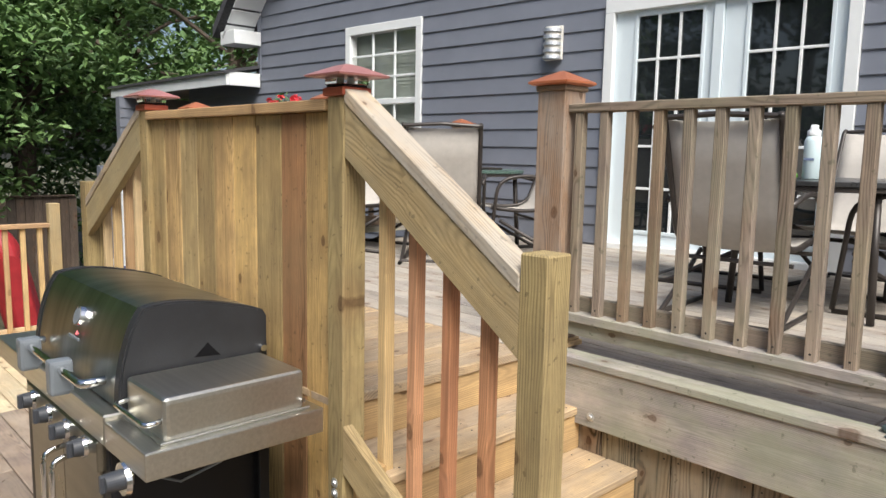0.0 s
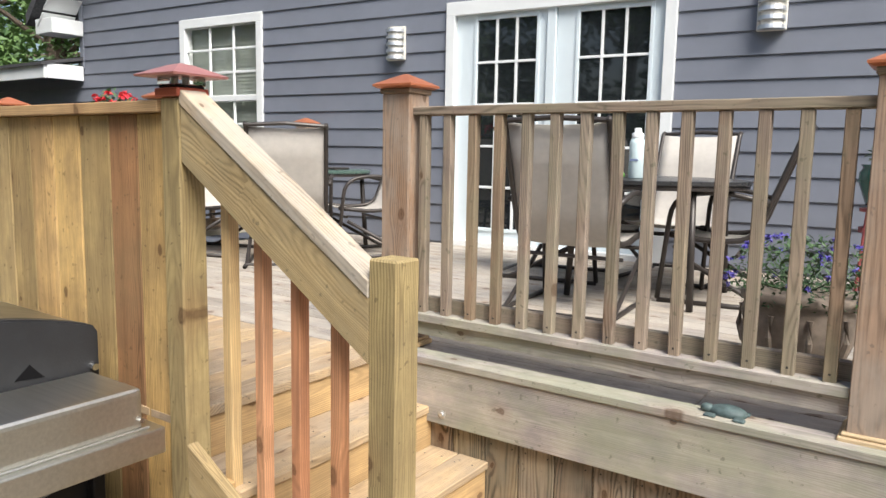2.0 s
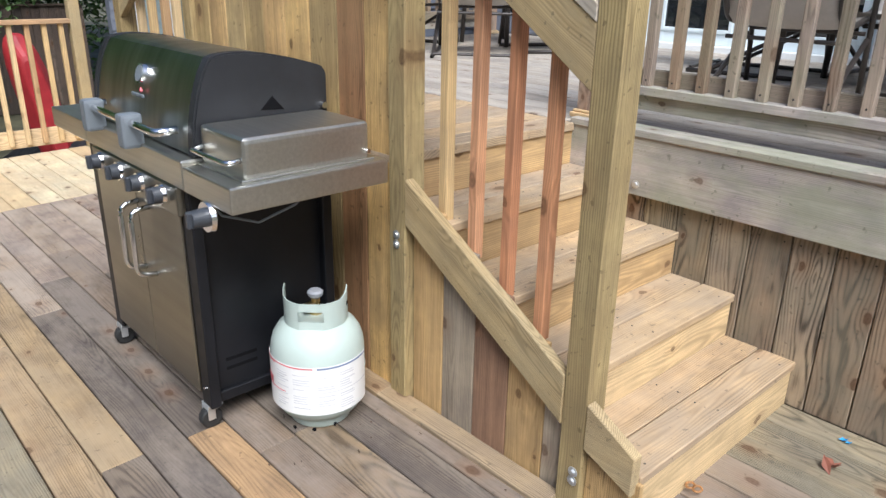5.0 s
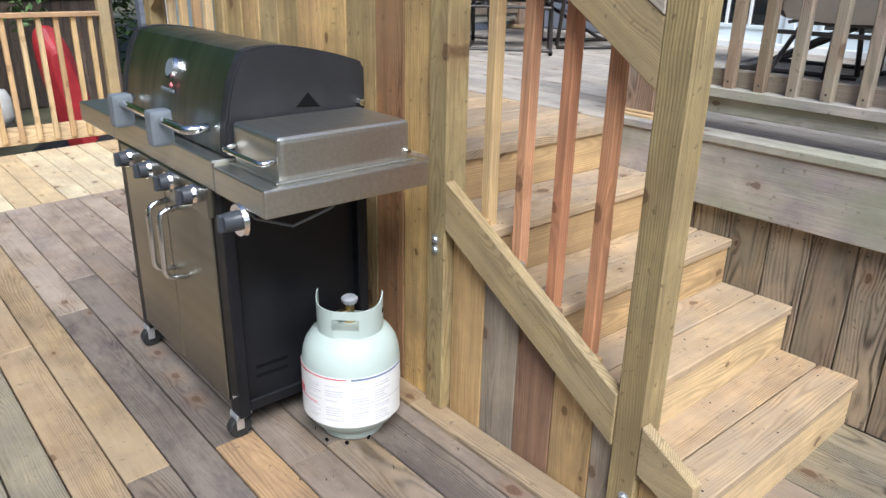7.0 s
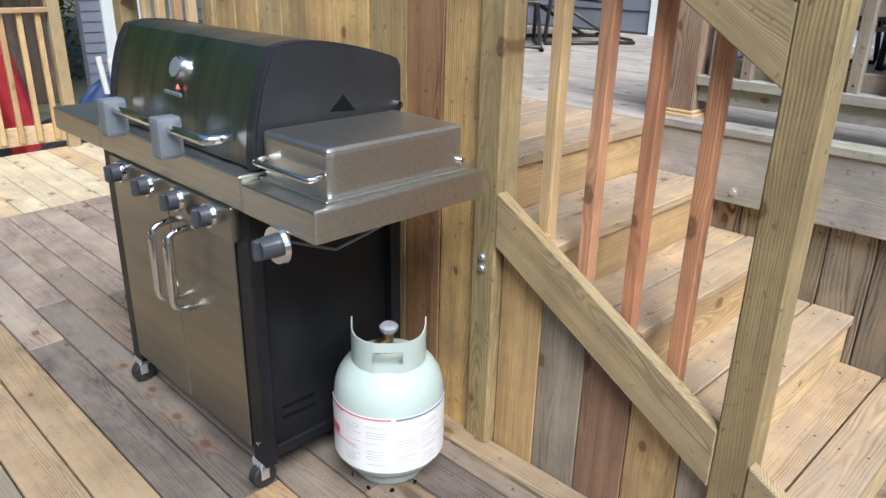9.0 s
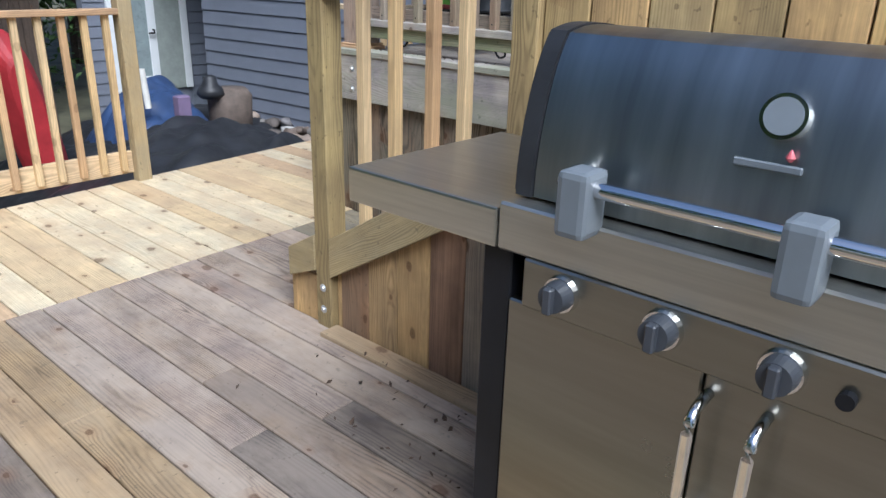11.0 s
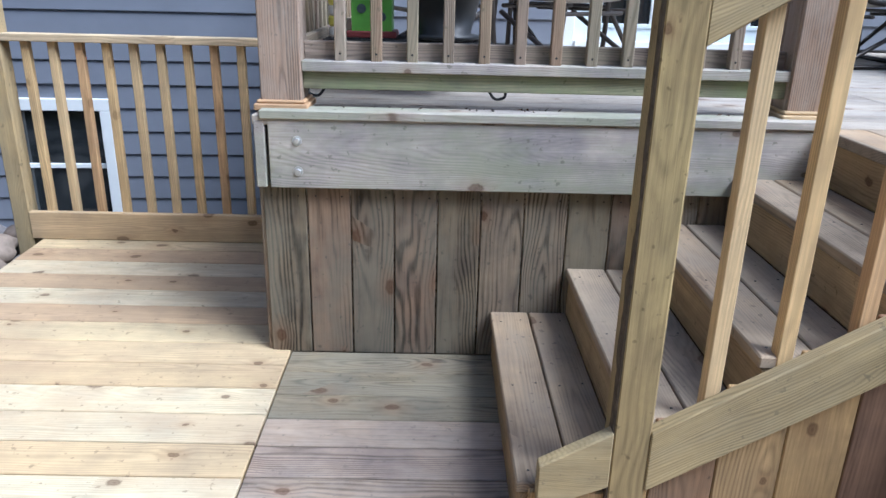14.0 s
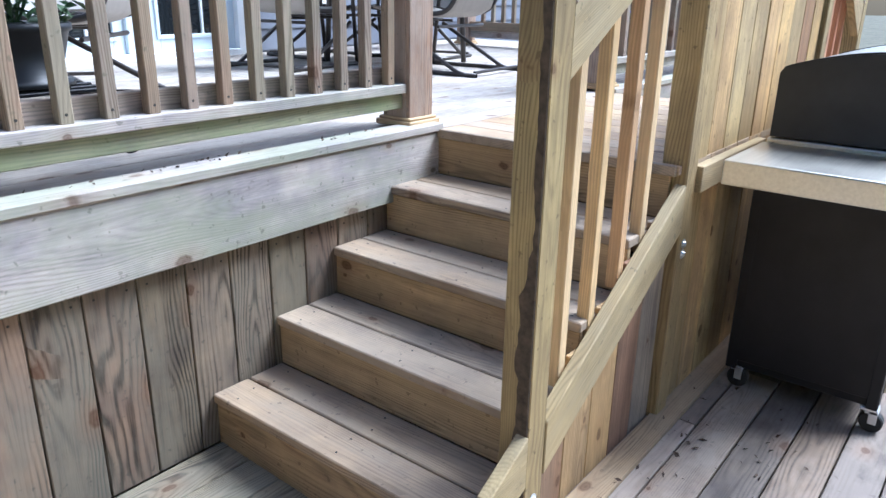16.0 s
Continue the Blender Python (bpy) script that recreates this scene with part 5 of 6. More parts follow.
# unseen trees on the open side of the yard, and the hedge
# this one is added near the deck to shade the house's left end
tree(-9.0, -5.0, 11.0, 5.0, 16, 16000, "broad leafy green tree across the yard, out of view", 0.15)
tree(4.0, -11.0, 9.0, 4.5, 6, 12000, "broad leafy green tree across the yard, out of view", 0.16)
tree(-4.5, -12.0, 10.0, 5.0, 7, 12000, "broad leafy green tree across the yard, out of view", 0.16)
tree(-12.0, -11.0, 9.0, 4.5, 8, 12000, "broad leafy green tree across the yard, out of view", 0.16)
tree(12.0, -7.0, 9.0, 4.5, 9, 12000, "broad leafy green tree across the yard, out of view", 0.16)
rg = random.Random(30)
bl = bmesh.new()
for i in range(60):
    leaves(bl, (-16.0 + rg.uniform(-1.5, 1.5), rg.uniform(-10, 5), rg.uniform(-0.8, 1.6)), (0.9, 0.9, 0.7), 160, 0.11, rg, 0.0)
solo("hedge", bl, LEAF, "dense green shrubs behind the fence", "hedge", kind="stuff")

# ---- grill ----


def lathe_x(centre, profile, seg=22):
    """A wheel turned about the x axis from (radius, x) pairs."""
    bm = lathe(profile, (0, 0, 0), seg)
    bmesh.ops.transform(bm, matrix=Matrix.Translation(centre) @ Matrix.Rotation(radians(90), 4, 'Y'), verts=bm.verts)
    return bm


GX, GY = -0.74, -0.37
gr = thing("gas_grill", (GX, GY, floor_z(GY)), "stainless and black gas grill with side burner on casters", "gas grill")
LX0, LX1 = -1.17, -0.29


def lid_profile(inset=0.0):
    pts = [(-0.60, 0.95), (-0.598, 1.0), (-0.588, 1.07), (-0.572, 1.135), (-0.551, 1.193), (-0.52, 1.246), (-0.45, 1.257), (-0.37, 1.253), (-0.28, 1.238), (-0.19, 1.216), (-0.122, 1.193), (-0.108, 1.17), (-0.108, 0.95)]
    c = (-0.35, 1.08)
    curve = [pts[0]]
    for k in range(1, 10):
        if k == 4:
            curve += [((pts[4][0] * 2 + pts[5][0]) / 3 - 0.0015, (pts[4][1] * 2 + pts[5][1]) / 3 + 0.001), ((pts[4][0] + pts[5][0] * 2) / 3 - 0.001, (pts[4][1] + pts[5][1] * 2) / 3 + 0.001)]
            curve.insert(-2, pts[4])
            continue
        if k == 5:
            curve.append(pts[5])
            curve += [(pts[5][0] * (1 - f) + pts[6][0] * f, pts[5][1] * (1 - f) + pts[6][1] * f + 0.002) for f in (0.34, 0.67)]
            continue
        p0, p1, p2, p3 = (Vector((*pts[i], 0)) for i in (k - 1, k, k + 1, k + 2))
        for f in (0.0, 0.34, 0.67):
            q = p1 + (p2 - p0) * 0.5 * f + (p0 * 2 - p1 * 5 + p2 * 4 - p3) * 0.5 * f * f + (p1 * 3 - p0 - p2 * 3 + p3) * 0.5 * f ** 3
            curve.append((q.x, q.y))
    curve += pts[10:]
    return [(y + (c[0] - y) * inset, z + (c[1] - z) * inset) for y, z in curve]


lid = part("lid", extrude_profile(lid_profile(0.015), LX0 + 0.045, LX1 - 0.045), LID_STEEL, gr, "shiny curved stainless lid")
for f in lid.data.polygons:
    f.use_smooth = abs(f.normal.x) < 0.5 and f.normal.z > -0.5
for e in lid.data.edges:
    a, b = (lid.data.vertices[i].co for i in e.vertices)
    if abs(a.x - b.x) > 0.1 and abs(a.z + floor_z(GY) - 1.2435) < 0.006 and a.y + GY < -0.49:
        e.use_edge_sharp = True
for xa, xb in ((LX0, LX0 + 0.047), (LX1 - 0.047, LX1)):
    bm = extrude_profile(lid_profile(0.0), xa, xb)
    bmesh.ops.bevel(bm, geom=[e for e in bm.edges if abs(e.verts[0].co.x - e.verts[1].co.x) < 1e-5], offset=0.006, segments=2, affect='EDGES')
    part("lid_end", bm, CAST_BLACK, gr, "black cast lid end")
# black patch laid on the casting, painting the shade of the vent opening
part("hood_vent", extrude_profile([(-0.364, 1.072), (-0.278, 1.066), (-0.296, 1.085), (-0.32, 1.113), (-0.334, 1.1)], LX1 - 0.001, LX1 + 0.002), OPENING_SHADE, gr)
part("hinge_screw", cyl((LX1, -0.132, 1.066), (LX1 + 0.02, -0.132, 1.066), 0.013, 0.011, 14), CHROME, gr)
tm = part("thermometer", cyl((-0.718, -0.555, 1.152), (-0.718, -0.578, 1.159), 0.037, 0.034, 28), CHROME, gr, "round chrome thermometer")
part("dial", cyl((-0.718, -0.578, 1.159), (-0.718, -0.5795, 1.1595), 0.028, 0.028, 24), GREY_PLASTIC, tm, "grey dial face")
bd = part("badge", box((-0.775, -0.592, 1.08), (-0.675, -0.585, 1.092), 0.002), GREY_PLASTIC, gr, "plain grey maker's badge")
part("badge_flame", lathe([(0.003, 0.0), (0.007, 0.006), (0.004, 0.013), (0.001, 0.018)], (-0.695, -0.587, 1.097), 10), LABEL_RED, bd)
# lid handle
part("handle_bar", tube(rounded([(-1.03, -0.6, 1.02), (-1.03, -0.665, 1.015), (-0.40, -0.665, 1.015), (-0.40, -0.6, 1.02)], 0.035), 0.014, 12), CHROME, gr, "chrome lid handle", smooth=True)
for hx in (-0.985, -0.63):
    bm = box((hx - 0.029, -0.7, 0.93), (hx + 0.029, -0.628, 1.045), 0.012, 2)
    part("handle_bracket", bm, GREY_PLASTIC, gr, "grey plastic handle guard", smooth=False)
# shelf band and worktops
part("left_shelf", add_box(box((-1.59, -0.645, 0.85), (LX0 - 0.002, -0.09, 0.93), 0.006, 2), (-1.585, -0.63, 0.86), (-1.3, -0.1, 0.92)), STEEL, gr, "flat stainless side shelf")
part("firebox_rim", box((LX0 + 0.001, -0.645, 0.85), (LX1 - 0.001, -0.1, 0.945), 0.005), STEEL, gr)
part("right_shelf", box((LX1 + 0.002, -0.645, 0.85), (0.02, -0.09, 0.93), 0.006, 2), STEEL, gr, "stainless side shelf")
# side burner cover
bm = box((-0.284, -0.58, 0.93), (-0.012, -0.14, 1.055), 0.018, 3)
sb = part("burner_cover", bm, STEEL, gr, "rounded stainless burner cover")
part("cover_flange", box((-0.287, -0.593, 0.93), (-0.004, -0.125, 0.937), 0.002), STEEL, gr)
part("cover_handle", tube(rounded([(-0.262, -0.58, 0.99), (-0.262, -0.622, 0.985), (-0.03, -0.622, 0.985), (-0.03, -0.58, 0.99)], 0.02), 0.008, 10), CHROME, sb, "chrome bar handle", smooth=True)
part("cover_screw", cyl((-0.012, -0.15, 0.96), (-0.002, -0.15, 0.96), 0.008, seg=10), CHROME, sb)
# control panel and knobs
part("control_panel", box((-1.1, -0.652, 0.755), (LX1 - 0.05, -0.6, 0.852), 0.004), DIM_FRONT_STEEL, gr, "stainless control panel")
for kx in (-1.012, -0.818, -0.63, -0.447):
    kb = part("knob", add_box(cyl((kx, -0.652, 0.808), (kx, -0.69, 0.808), 0.03, 0.026, 24), (kx - 0.009, -0.705, 0.783), (kx + 0.009, -0.688, 0.833), 0.003), DARK_PLASTIC, gr, "dark grey control knob")
    part("bezel", cyl((kx, -0.651, 0.808), (kx, -0.664, 0.808), 0.036, 0.033, 24), CHROME, kb)
part("igniter", cyl((-0.54, -0.652, 0.8), (-0.54, -0.668, 0.8), 0.013, seg=14), BLACK_ENAMEL, gr)
kb = part("knob", add_box(cyl((-0.135, -0.645, 0.81), (-0.135, -0.7, 0.81), 0.03, 0.026, 24), (-0.144, -0.712, 0.785), (-0.126, -0.695, 0.835), 0.003), DARK_PLASTIC, gr, "dark grey side burner knob")
part("bezel", cyl((-0.135, -0.64, 0.81), (-0.135, -0.654, 0.81), 0.05, 0.046, 28), CHROME, kb)
part("knob_bracket", box((-0.17, -0.643, 0.8), (-0.1, -0.63, 0.86), 0.003), DIM_FRONT_STEEL, gr)
# cart
for lx in (-1.18, -0.342):
    for ly in (-0.605, -0.115):
        part("leg", box((lx - 0.035, ly - 0.02, 0.045), (lx + 0.035, ly + 0.02, 0.86), 0.004), BLACK_ENAMEL, gr, "black leg")
part("side_panel", box((-0.357, -0.59, 0.085), (-0.343, -0.13, 0.86), 0.002), BLACK_ENAMEL, gr, "black side panel")
# slots are black strips on the panel, their inner shade in the colour
for sz in (0.2, 0.235):
    part("side_slot", box((-0.344, -0.54, sz - 0.04), (-0.3415, -0.42, sz - 0.028)), OPENING_SHADE, gr)
part("side_panel", box((-1.214, -0.59, 0.085), (-1.2, -0.13, 0.86), 0.002), BLACK_ENAMEL, gr, "black side panel")
part("back_panel", box((-1.2, -0.13, 0.085), (-0.327, -0.12, 0.93), 0.002), BLACK_ENAMEL, gr)
part("bottom_shelf", box((-1.2, -0.6, 0.05), (-0.327, -0.12, 0.09), 0.003), BLACK_ENAMEL, gr)
for xa, xb, hx in ((-1.143, -0.749, -0.7), (-0.746, -0.378, -0.6)):
    dd = part("cabinet_door", box((xa, -0.632, 0.088), (xb, -0.608, 0.752), 0.004), DIM_FRONT_STEEL, gr, "brushed stainless cabinet door")
for hx in (-0.735, -0.64):
    part("door_handle", tube(rounded([(hx, -0.625, 0.715), (hx, -0.7, 0.705), (hx, -0.7, 0.47), (hx, -0.625, 0.46)], 0.055), 0.0095, 10), CHROME, gr, "chrome pull", smooth=True)
for cx in (-1.185, -0.358):
    for cy in (-0.6, -0.13):
        fz = floor_z(cy - 0.012)
        bm = box((cx - 0.028, cy - 0.028, fz + 0.084), (cx + 0.028, cy + 0.028, 0.05 if fz < -0.04 else 0.055), 0.002)
        for s in (-1, 1):
            add_box(bm, (cx + s * 0.024 - 0.002, cy - 0.03, fz + 0.036), (cx + s * 0.024 + 0.002, cy - 0.002, fz + 0.086), 0.0015)
        add_box(bm, (cx - 0.026, cy - 0.03, fz + 0.072), (cx + 0.026, cy + 0.014, fz + 0.088), 0.004)
        cs = part("caster", bm, GALV, gr, "bright caster fork")
        part("wheel", lathe_x((cx, cy - 0.012, fz + 0.039), ((0.012, -0.019), (0.035, -0.019), (0.039, -0.014), (0.039, 0.014), (0.035, 0.019), (0.012, 0.019))), RUBBER, cs)
part("gas_hose", tube([(-0.26, -0.6, 0.84), (-0.2, -0.57, 0.78), (-0.1, -0.5, 0.77), (-0.05, -0.4, 0.82), (-0.06, -0.35, 0.85)], 0.004, 6), GREY_PLASTIC, gr)
part("screw", cyl((-0.342, -0.625, 0.12), (-0.342, -0.63, 0.12), 0.007, seg=10), CHROME, gr)

# ---- propane cylinder ----
TX, TY = -0.1, -0.335
tk = thing("propane_tank", (TX, TY, 0), "pale grey-green propane cylinder with printed label", "propane tank")
part("foot_ring", lathe([(0.098, 0.0), (0.102, 0.004), (0.102, 0.04), (0.09, 0.05)], (TX, TY, 0), 40), TANK_PAINT, tk, smooth=True)
prof = [(0.06, 0.03), (0.1, 0.034), (0.135, 0.05), (0.15, 0.075), (0.155, 0.1), (0.155, 0.262), (0.152, 0.289), (0.144, 0.316), (0.128, 0.342), (0.104, 0.361), (0.07, 0.373), (0.03, 0.378)]
part("body", lathe(prof, (TX, TY, 0), 48), TANK_PAINT, tk, smooth=True)
part("weld_seam", lathe([(0.1552, 0.178), (0.157, 0.181), (0.157, 0.186), (0.1552, 0.189)], (TX, TY, 0), 48), TANK_PAINT, tk, smooth=True)


def arc_patch(r, a0, a1, z0, z1, n=20, t=0.0012):
    bm = bmesh.new()
    rows = []
    for rr in (r, r + t):
        rows.append([[bm.verts.new((TX + rr * math.cos(a0 + (a1 - a0) * i / n), TY + rr * math.sin(a0 + (a1 - a0) * i / n), zz)) for i in range(n + 1)] for zz in (z0, z1)])
    for k in (0, 1):
        for i in range(n):
            bm.faces.new((rows[k][0][i], rows[k][0][i + 1], rows[k][1][i + 1], rows[k][1][i]))
    for zi in (0, 1):
        for i in range(n):
            bm.faces.new((rows[0][zi][i], rows[0][zi][i + 1], rows[1][zi][i + 1], rows[1][zi][i]))
    bmesh.ops.recalc_face_normals(bm, faces=bm.faces)
    return bm


A0, A1 = radians(-125), radians(40)
lb = part("label", arc_patch(0.1574, A0, A1, 0.085, 0.26, 36), LABEL_WHITE, tk, "white safety label with fine print", smooth=False)
bars = [(0.0, 0.2, 0.249, 0.257, LABEL_RED), (0.2, 0.52, 0.253, 0.257, LABEL_RED), (0.55, 0.98, 0.251, 0.257, LABEL_BLUE), (0.04, 0.15, 0.165, 0.19, LABEL_RED), (0.02, 0.3, 0.158, 0.161, LABEL_RED), (0.52, 0.98, 0.165, 0.168, LABEL_GREY)]
rgl = random.Random(3)
for col, (u0, u1) in enumerate(((0.22, 0.34), (0.37, 0.5), (0.55, 0.68), (0.71, 0.84))):
    zz = 0.228
    while zz > 0.095:
        if rgl.random() < 0.82 and not (0.155 < zz < 0.17):
            bars.append((u0, u0 + (u1 - u0) * rgl.uniform(0.6, 1.0), zz, zz + 0.0035, LABEL_GREY))
        zz -= 0.0085
for u0, u1, z0, z1, mt in bars:
    part("print_bar", arc_patch(0.1588, A0 + (A1 - A0) * u0, A0 + (A1 - A0) * u1, z0, z1, 16, 0.0006), mt, lb)
# collar with hand holes
bm = bmesh.new()
n = 64


FRONT = radians(-43)


def collar_open(a):
    """True where the front hand hole goes through."""
    return abs((a - FRONT + math.pi) % (2 * math.pi) - math.pi) < 0.4


ring = []
for i in range(n + 1):
    a = FRONT - radians(96) + radians(192) * i / n
    side = min(i, n - i) / n
    horn = max(0.0, 1 - side / 0.2)
    lev = [0.355, 0.388, 0.425, 0.44, 0.452 + 0.026 * horn ** 1.4]
    # the front of the collar is pressed flat round the hole
    off = (a - FRONT + math.pi) % (2 * math.pi) - math.pi
    flat = 0.94 / max(0.94, math.cos(off)) if abs(off) < 0.5 else 1.0
    ring.append([[bm.verts.new((TX + r * flat * math.cos(a), TY + r * flat * math.sin(a), z)) for z in lev] for r in (0.1, 0.1035)] + [a])
for i in range(n):
    a = (ring[i][2] + ring[i + 1][2]) / 2
    for k in range(4):
        if k == 1 and collar_open(a):
            continue
        for q in (0, 1):
            bm.faces.new((ring[i][q][k], ring[i + 1][q][k], ring[i + 1][q][k + 1], ring[i][q][k + 1]))
    bm.faces.new((ring[i][0][4], ring[i + 1][0][4], ring[i + 1][1][4], ring[i][1][4]))
for i in (0, n):
    for k in range(4):
        bm.faces.new((ring[i][0][k], ring[i][1][k], ring[i][1][k + 1], ring[i][0][k + 1]))
bmesh.ops.recalc_face_normals(bm, faces=bm.faces)
part("collar", bm, TANK_PAINT, tk, "guard collar with hand holes", smooth=False)
# side holes are black discs on the collar, painted shade without an opening
for d in (-1.5, 1.5):
    a = FRONT + d
    p0 = Vector((TX, TY, 0.42)) + Vector((math.cos(a), math.sin(a), 0)) * 0.1028
    part("collar_hole", cyl(p0, p0 + Vector((math.cos(a), math.sin(a), 0)) * 0.0014, 0.009, seg=12), OPENING_SHADE, tk)
vl = part("valve", add_box(lathe([(0.022, 0.37), (0.022, 0.395), (0.014, 0.4), (0.014, 0.435)], (TX, TY, 0), 16), (TX - 0.012, TY - 0.045, 0.395), (TX + 0.012, TY, 0.42), 0.003), BRASS, tk, "brass valve")
part("valve_knob", lathe([(0.012, 0.43), (0.024, 0.442), (0.027, 0.454), (0.02, 0.461), (0.008, 0.462)], (TX, TY, 0), 10), KNOB_GREY, vl)
tk.location = (-0.165, -0.272, floor_z(-0.272))
tk.scale = (1.07, 1.07, 1.07)

# foot ring holes likewise: black discs for the shade inside
for da in (-2.0, -1.25, -0.6, 0.1):
    p0 = Vector((TX, TY, 0.02)) + Vector((math.cos(da), math.sin(da), 0)) * 0.1015
    part("drain_hole", cyl(p0, p0 + Vector((math.cos(da), math.sin(da), 0)) * 0.0014, 0.007, seg=12), OPENING_SHADE, tk)

# ---- furniture of the upper deck ----
D = U + 0.001


def bow(p, q, lift, n=8):
    """Points of a low arch from p to q."""
    p, q = Vector(p), Vector(q)
    return [p.lerp(q, i / n) + Vector((0, 0, lift * math.sin(math.pi * i / n))) for i in range(n + 1)]


def sling_chair(label):
    """A sling patio chair facing +y, built at the origin."""
    c = thing("patio_chair", (0, 0, 0), label, "chair", "sling patio chairs")
    for s in (-1, 1):
        x = 0.27 * s
        side = rounded([(x, 0.28, 0.4), (x, 0.02, 0.37), (x, -0.2, 0.39), (x * 1.02, -0.42, 1.0), (x * 1.02, -0.45, 1.02)], 0.1, 5)
        part("side_rail", tube(side, 0.016, 8), BRONZE, c, smooth=True)
        arm = rounded([(x * 1.1, 0.3, 0.02), (x * 1.12, 0.24, 0.62), (x * 1.15, -0.02, 0.66), (x * 1.1, -0.27, 0.6)], 0.12, 5)
        part("arm", tube(arm, 0.015, 8), BRONZE, c, smooth=True)
        part("leg", tube(rounded([(x * 1.12, 0.22, 0.3), (x * 1.1, -0.3, 0.012), (x * 1.1, -0.42, 0.012)], 0.1, 4), 0.014, 8), BRONZE, c, smooth=True)
        part("runner", tube([(x * 1.1, 0.3, 0.014), (x * 1.1, -0.42, 0.014)], 0.014, 8), BRONZE, c, smooth=True)
    for p, z in ((-0.12, 0.3), (0.22, 0.33), (-0.4, 0.03)):
        part("cross_bar", tube([(-0.29, p, z), (0.29, p, z)], 0.011, 8), BRONZE, c)
    part("top_bar", tube([(-0.275, -0.44, 1.01), (0, -0.455, 1.025), (0.275, -0.44, 1.01)], 0.014, 8), BRONZE, c)
    prof = [(0.27, 0.405), (0.14, 0.375), (0.0, 0.36), (-0.12, 0.365), (-0.2, 0.41), (-0.27, 0.58), (-0.34, 0.78), (-0.42, 1.0)]
    bm = bmesh.new()
    rows = []
    for yy, zz in prof:
        rows.append([bm.verts.new((0.262 * k / 4, yy, zz - 0.012 * (1 - (k / 4) ** 2))) for k in range(-4, 5)])
    for a, b in zip(rows, rows[1:]):
        for k in range(8):
            bm.faces.new((a[k], a[k + 1], b[k + 1], b[k]))
    bmesh.ops.recalc_face_normals(bm, faces=bm.faces)
    bmesh.ops.solidify(bm, geom=bm.faces[:], thickness=0.006)
    part("sling", bm, SLING, c, "taut beige mesh sling", smooth=True)
    return c


ch = sling_chair("beige sling patio chair with dark bronze tube frame")
ch.matrix_basis = pose(0.17, 2.42, D, 0, 0, 6)
for x, y, a in ((0.74, 3.2, 98), (0.3, 3.72, 178), (-0.35, 3.35, -80), (-2.28, 2.58, 43), (-2.15, 3.25, 150), (-3.05, 2.55, -75)):
    copy_thing(ch, pose(x, y, D, 0, 0, a))


def table(x, y, r, top, mat, label):
    t = thing("patio_table", (x, y, D), label, "table")
    part("table_top", lathe([(r - 0.01, D + top - 0.03), (r, D + top - 0.024), (r, D + top - 0.004), (r - 0.012, D + top)], (x, y, 0), 40), mat, t)
    part("rim", lathe([(r - 0.04, D + top - 0.055), (r - 0.012, D + top - 0.05), (r - 0.012, D + top - 0.031), (r - 0.04, D + top - 0.031)], (x, y, 0), 40), BRONZE, t)
    for k in range(4):
        a = radians(45 + 90 * k)
        part("leg", tube([(x + (r - 0.08) * math.cos(a), y + (r - 0.08) * math.sin(a), D + top - 0.05), (x + (r - 0.04) * math.cos(a), y + (r - 0.04) * math.sin(a), D + 0.004)], 0.02, 8), BRONZE, t, smooth=True)
    return t


table(0.36, 3.05, 0.56, 0.715, TABLE_DARK, "round dark patio table with glass top")
table(-2.72, 3.38, 0.42, 0.68, TABLE_GREEN, "small dark green patio table")
bm = box((-2.78, 3.3, D + 0.681), (-2.5, 3.48, D + 0.7), 0.003)
solo("tray", bm, BRONZE, "dark flat tray lying on the green table", "tray")
BT = D + 0.716
bt = thing("water_bottle", (0.35, 2.78, BT), "pale blue-white steel water bottle on the table", "bottle")
part("body", lathe([(0.04, 0.0), (0.044, 0.006), (0.044, 0.2), (0.036, 0.225), (0.03, 0.228)], (0.35, 2.78, BT), 24), BOTTLE, bt, smooth=True)
part("cap", lathe([(0.032, 0.226), (0.034, 0.23), (0.034, 0.255), (0.02, 0.265), (0.02, 0.285), (0.012, 0.288)], (0.35, 2.78, BT), 20), WHITE, bt, smooth=True)
part("print_bar", box((0.325, 2.7345, BT + 0.1), (0.375, 2.7365, BT + 0.112)), LABEL_BLUE, bt)
solo("toy", lathe([(0.01, 0.0), (0.025, 0.01), (0.02, 0.03), (0.004, 0.04)], (0.26, 2.78, BT), 12), LIME, "small lime green plastic toy on the table", "toy", smooth=True)


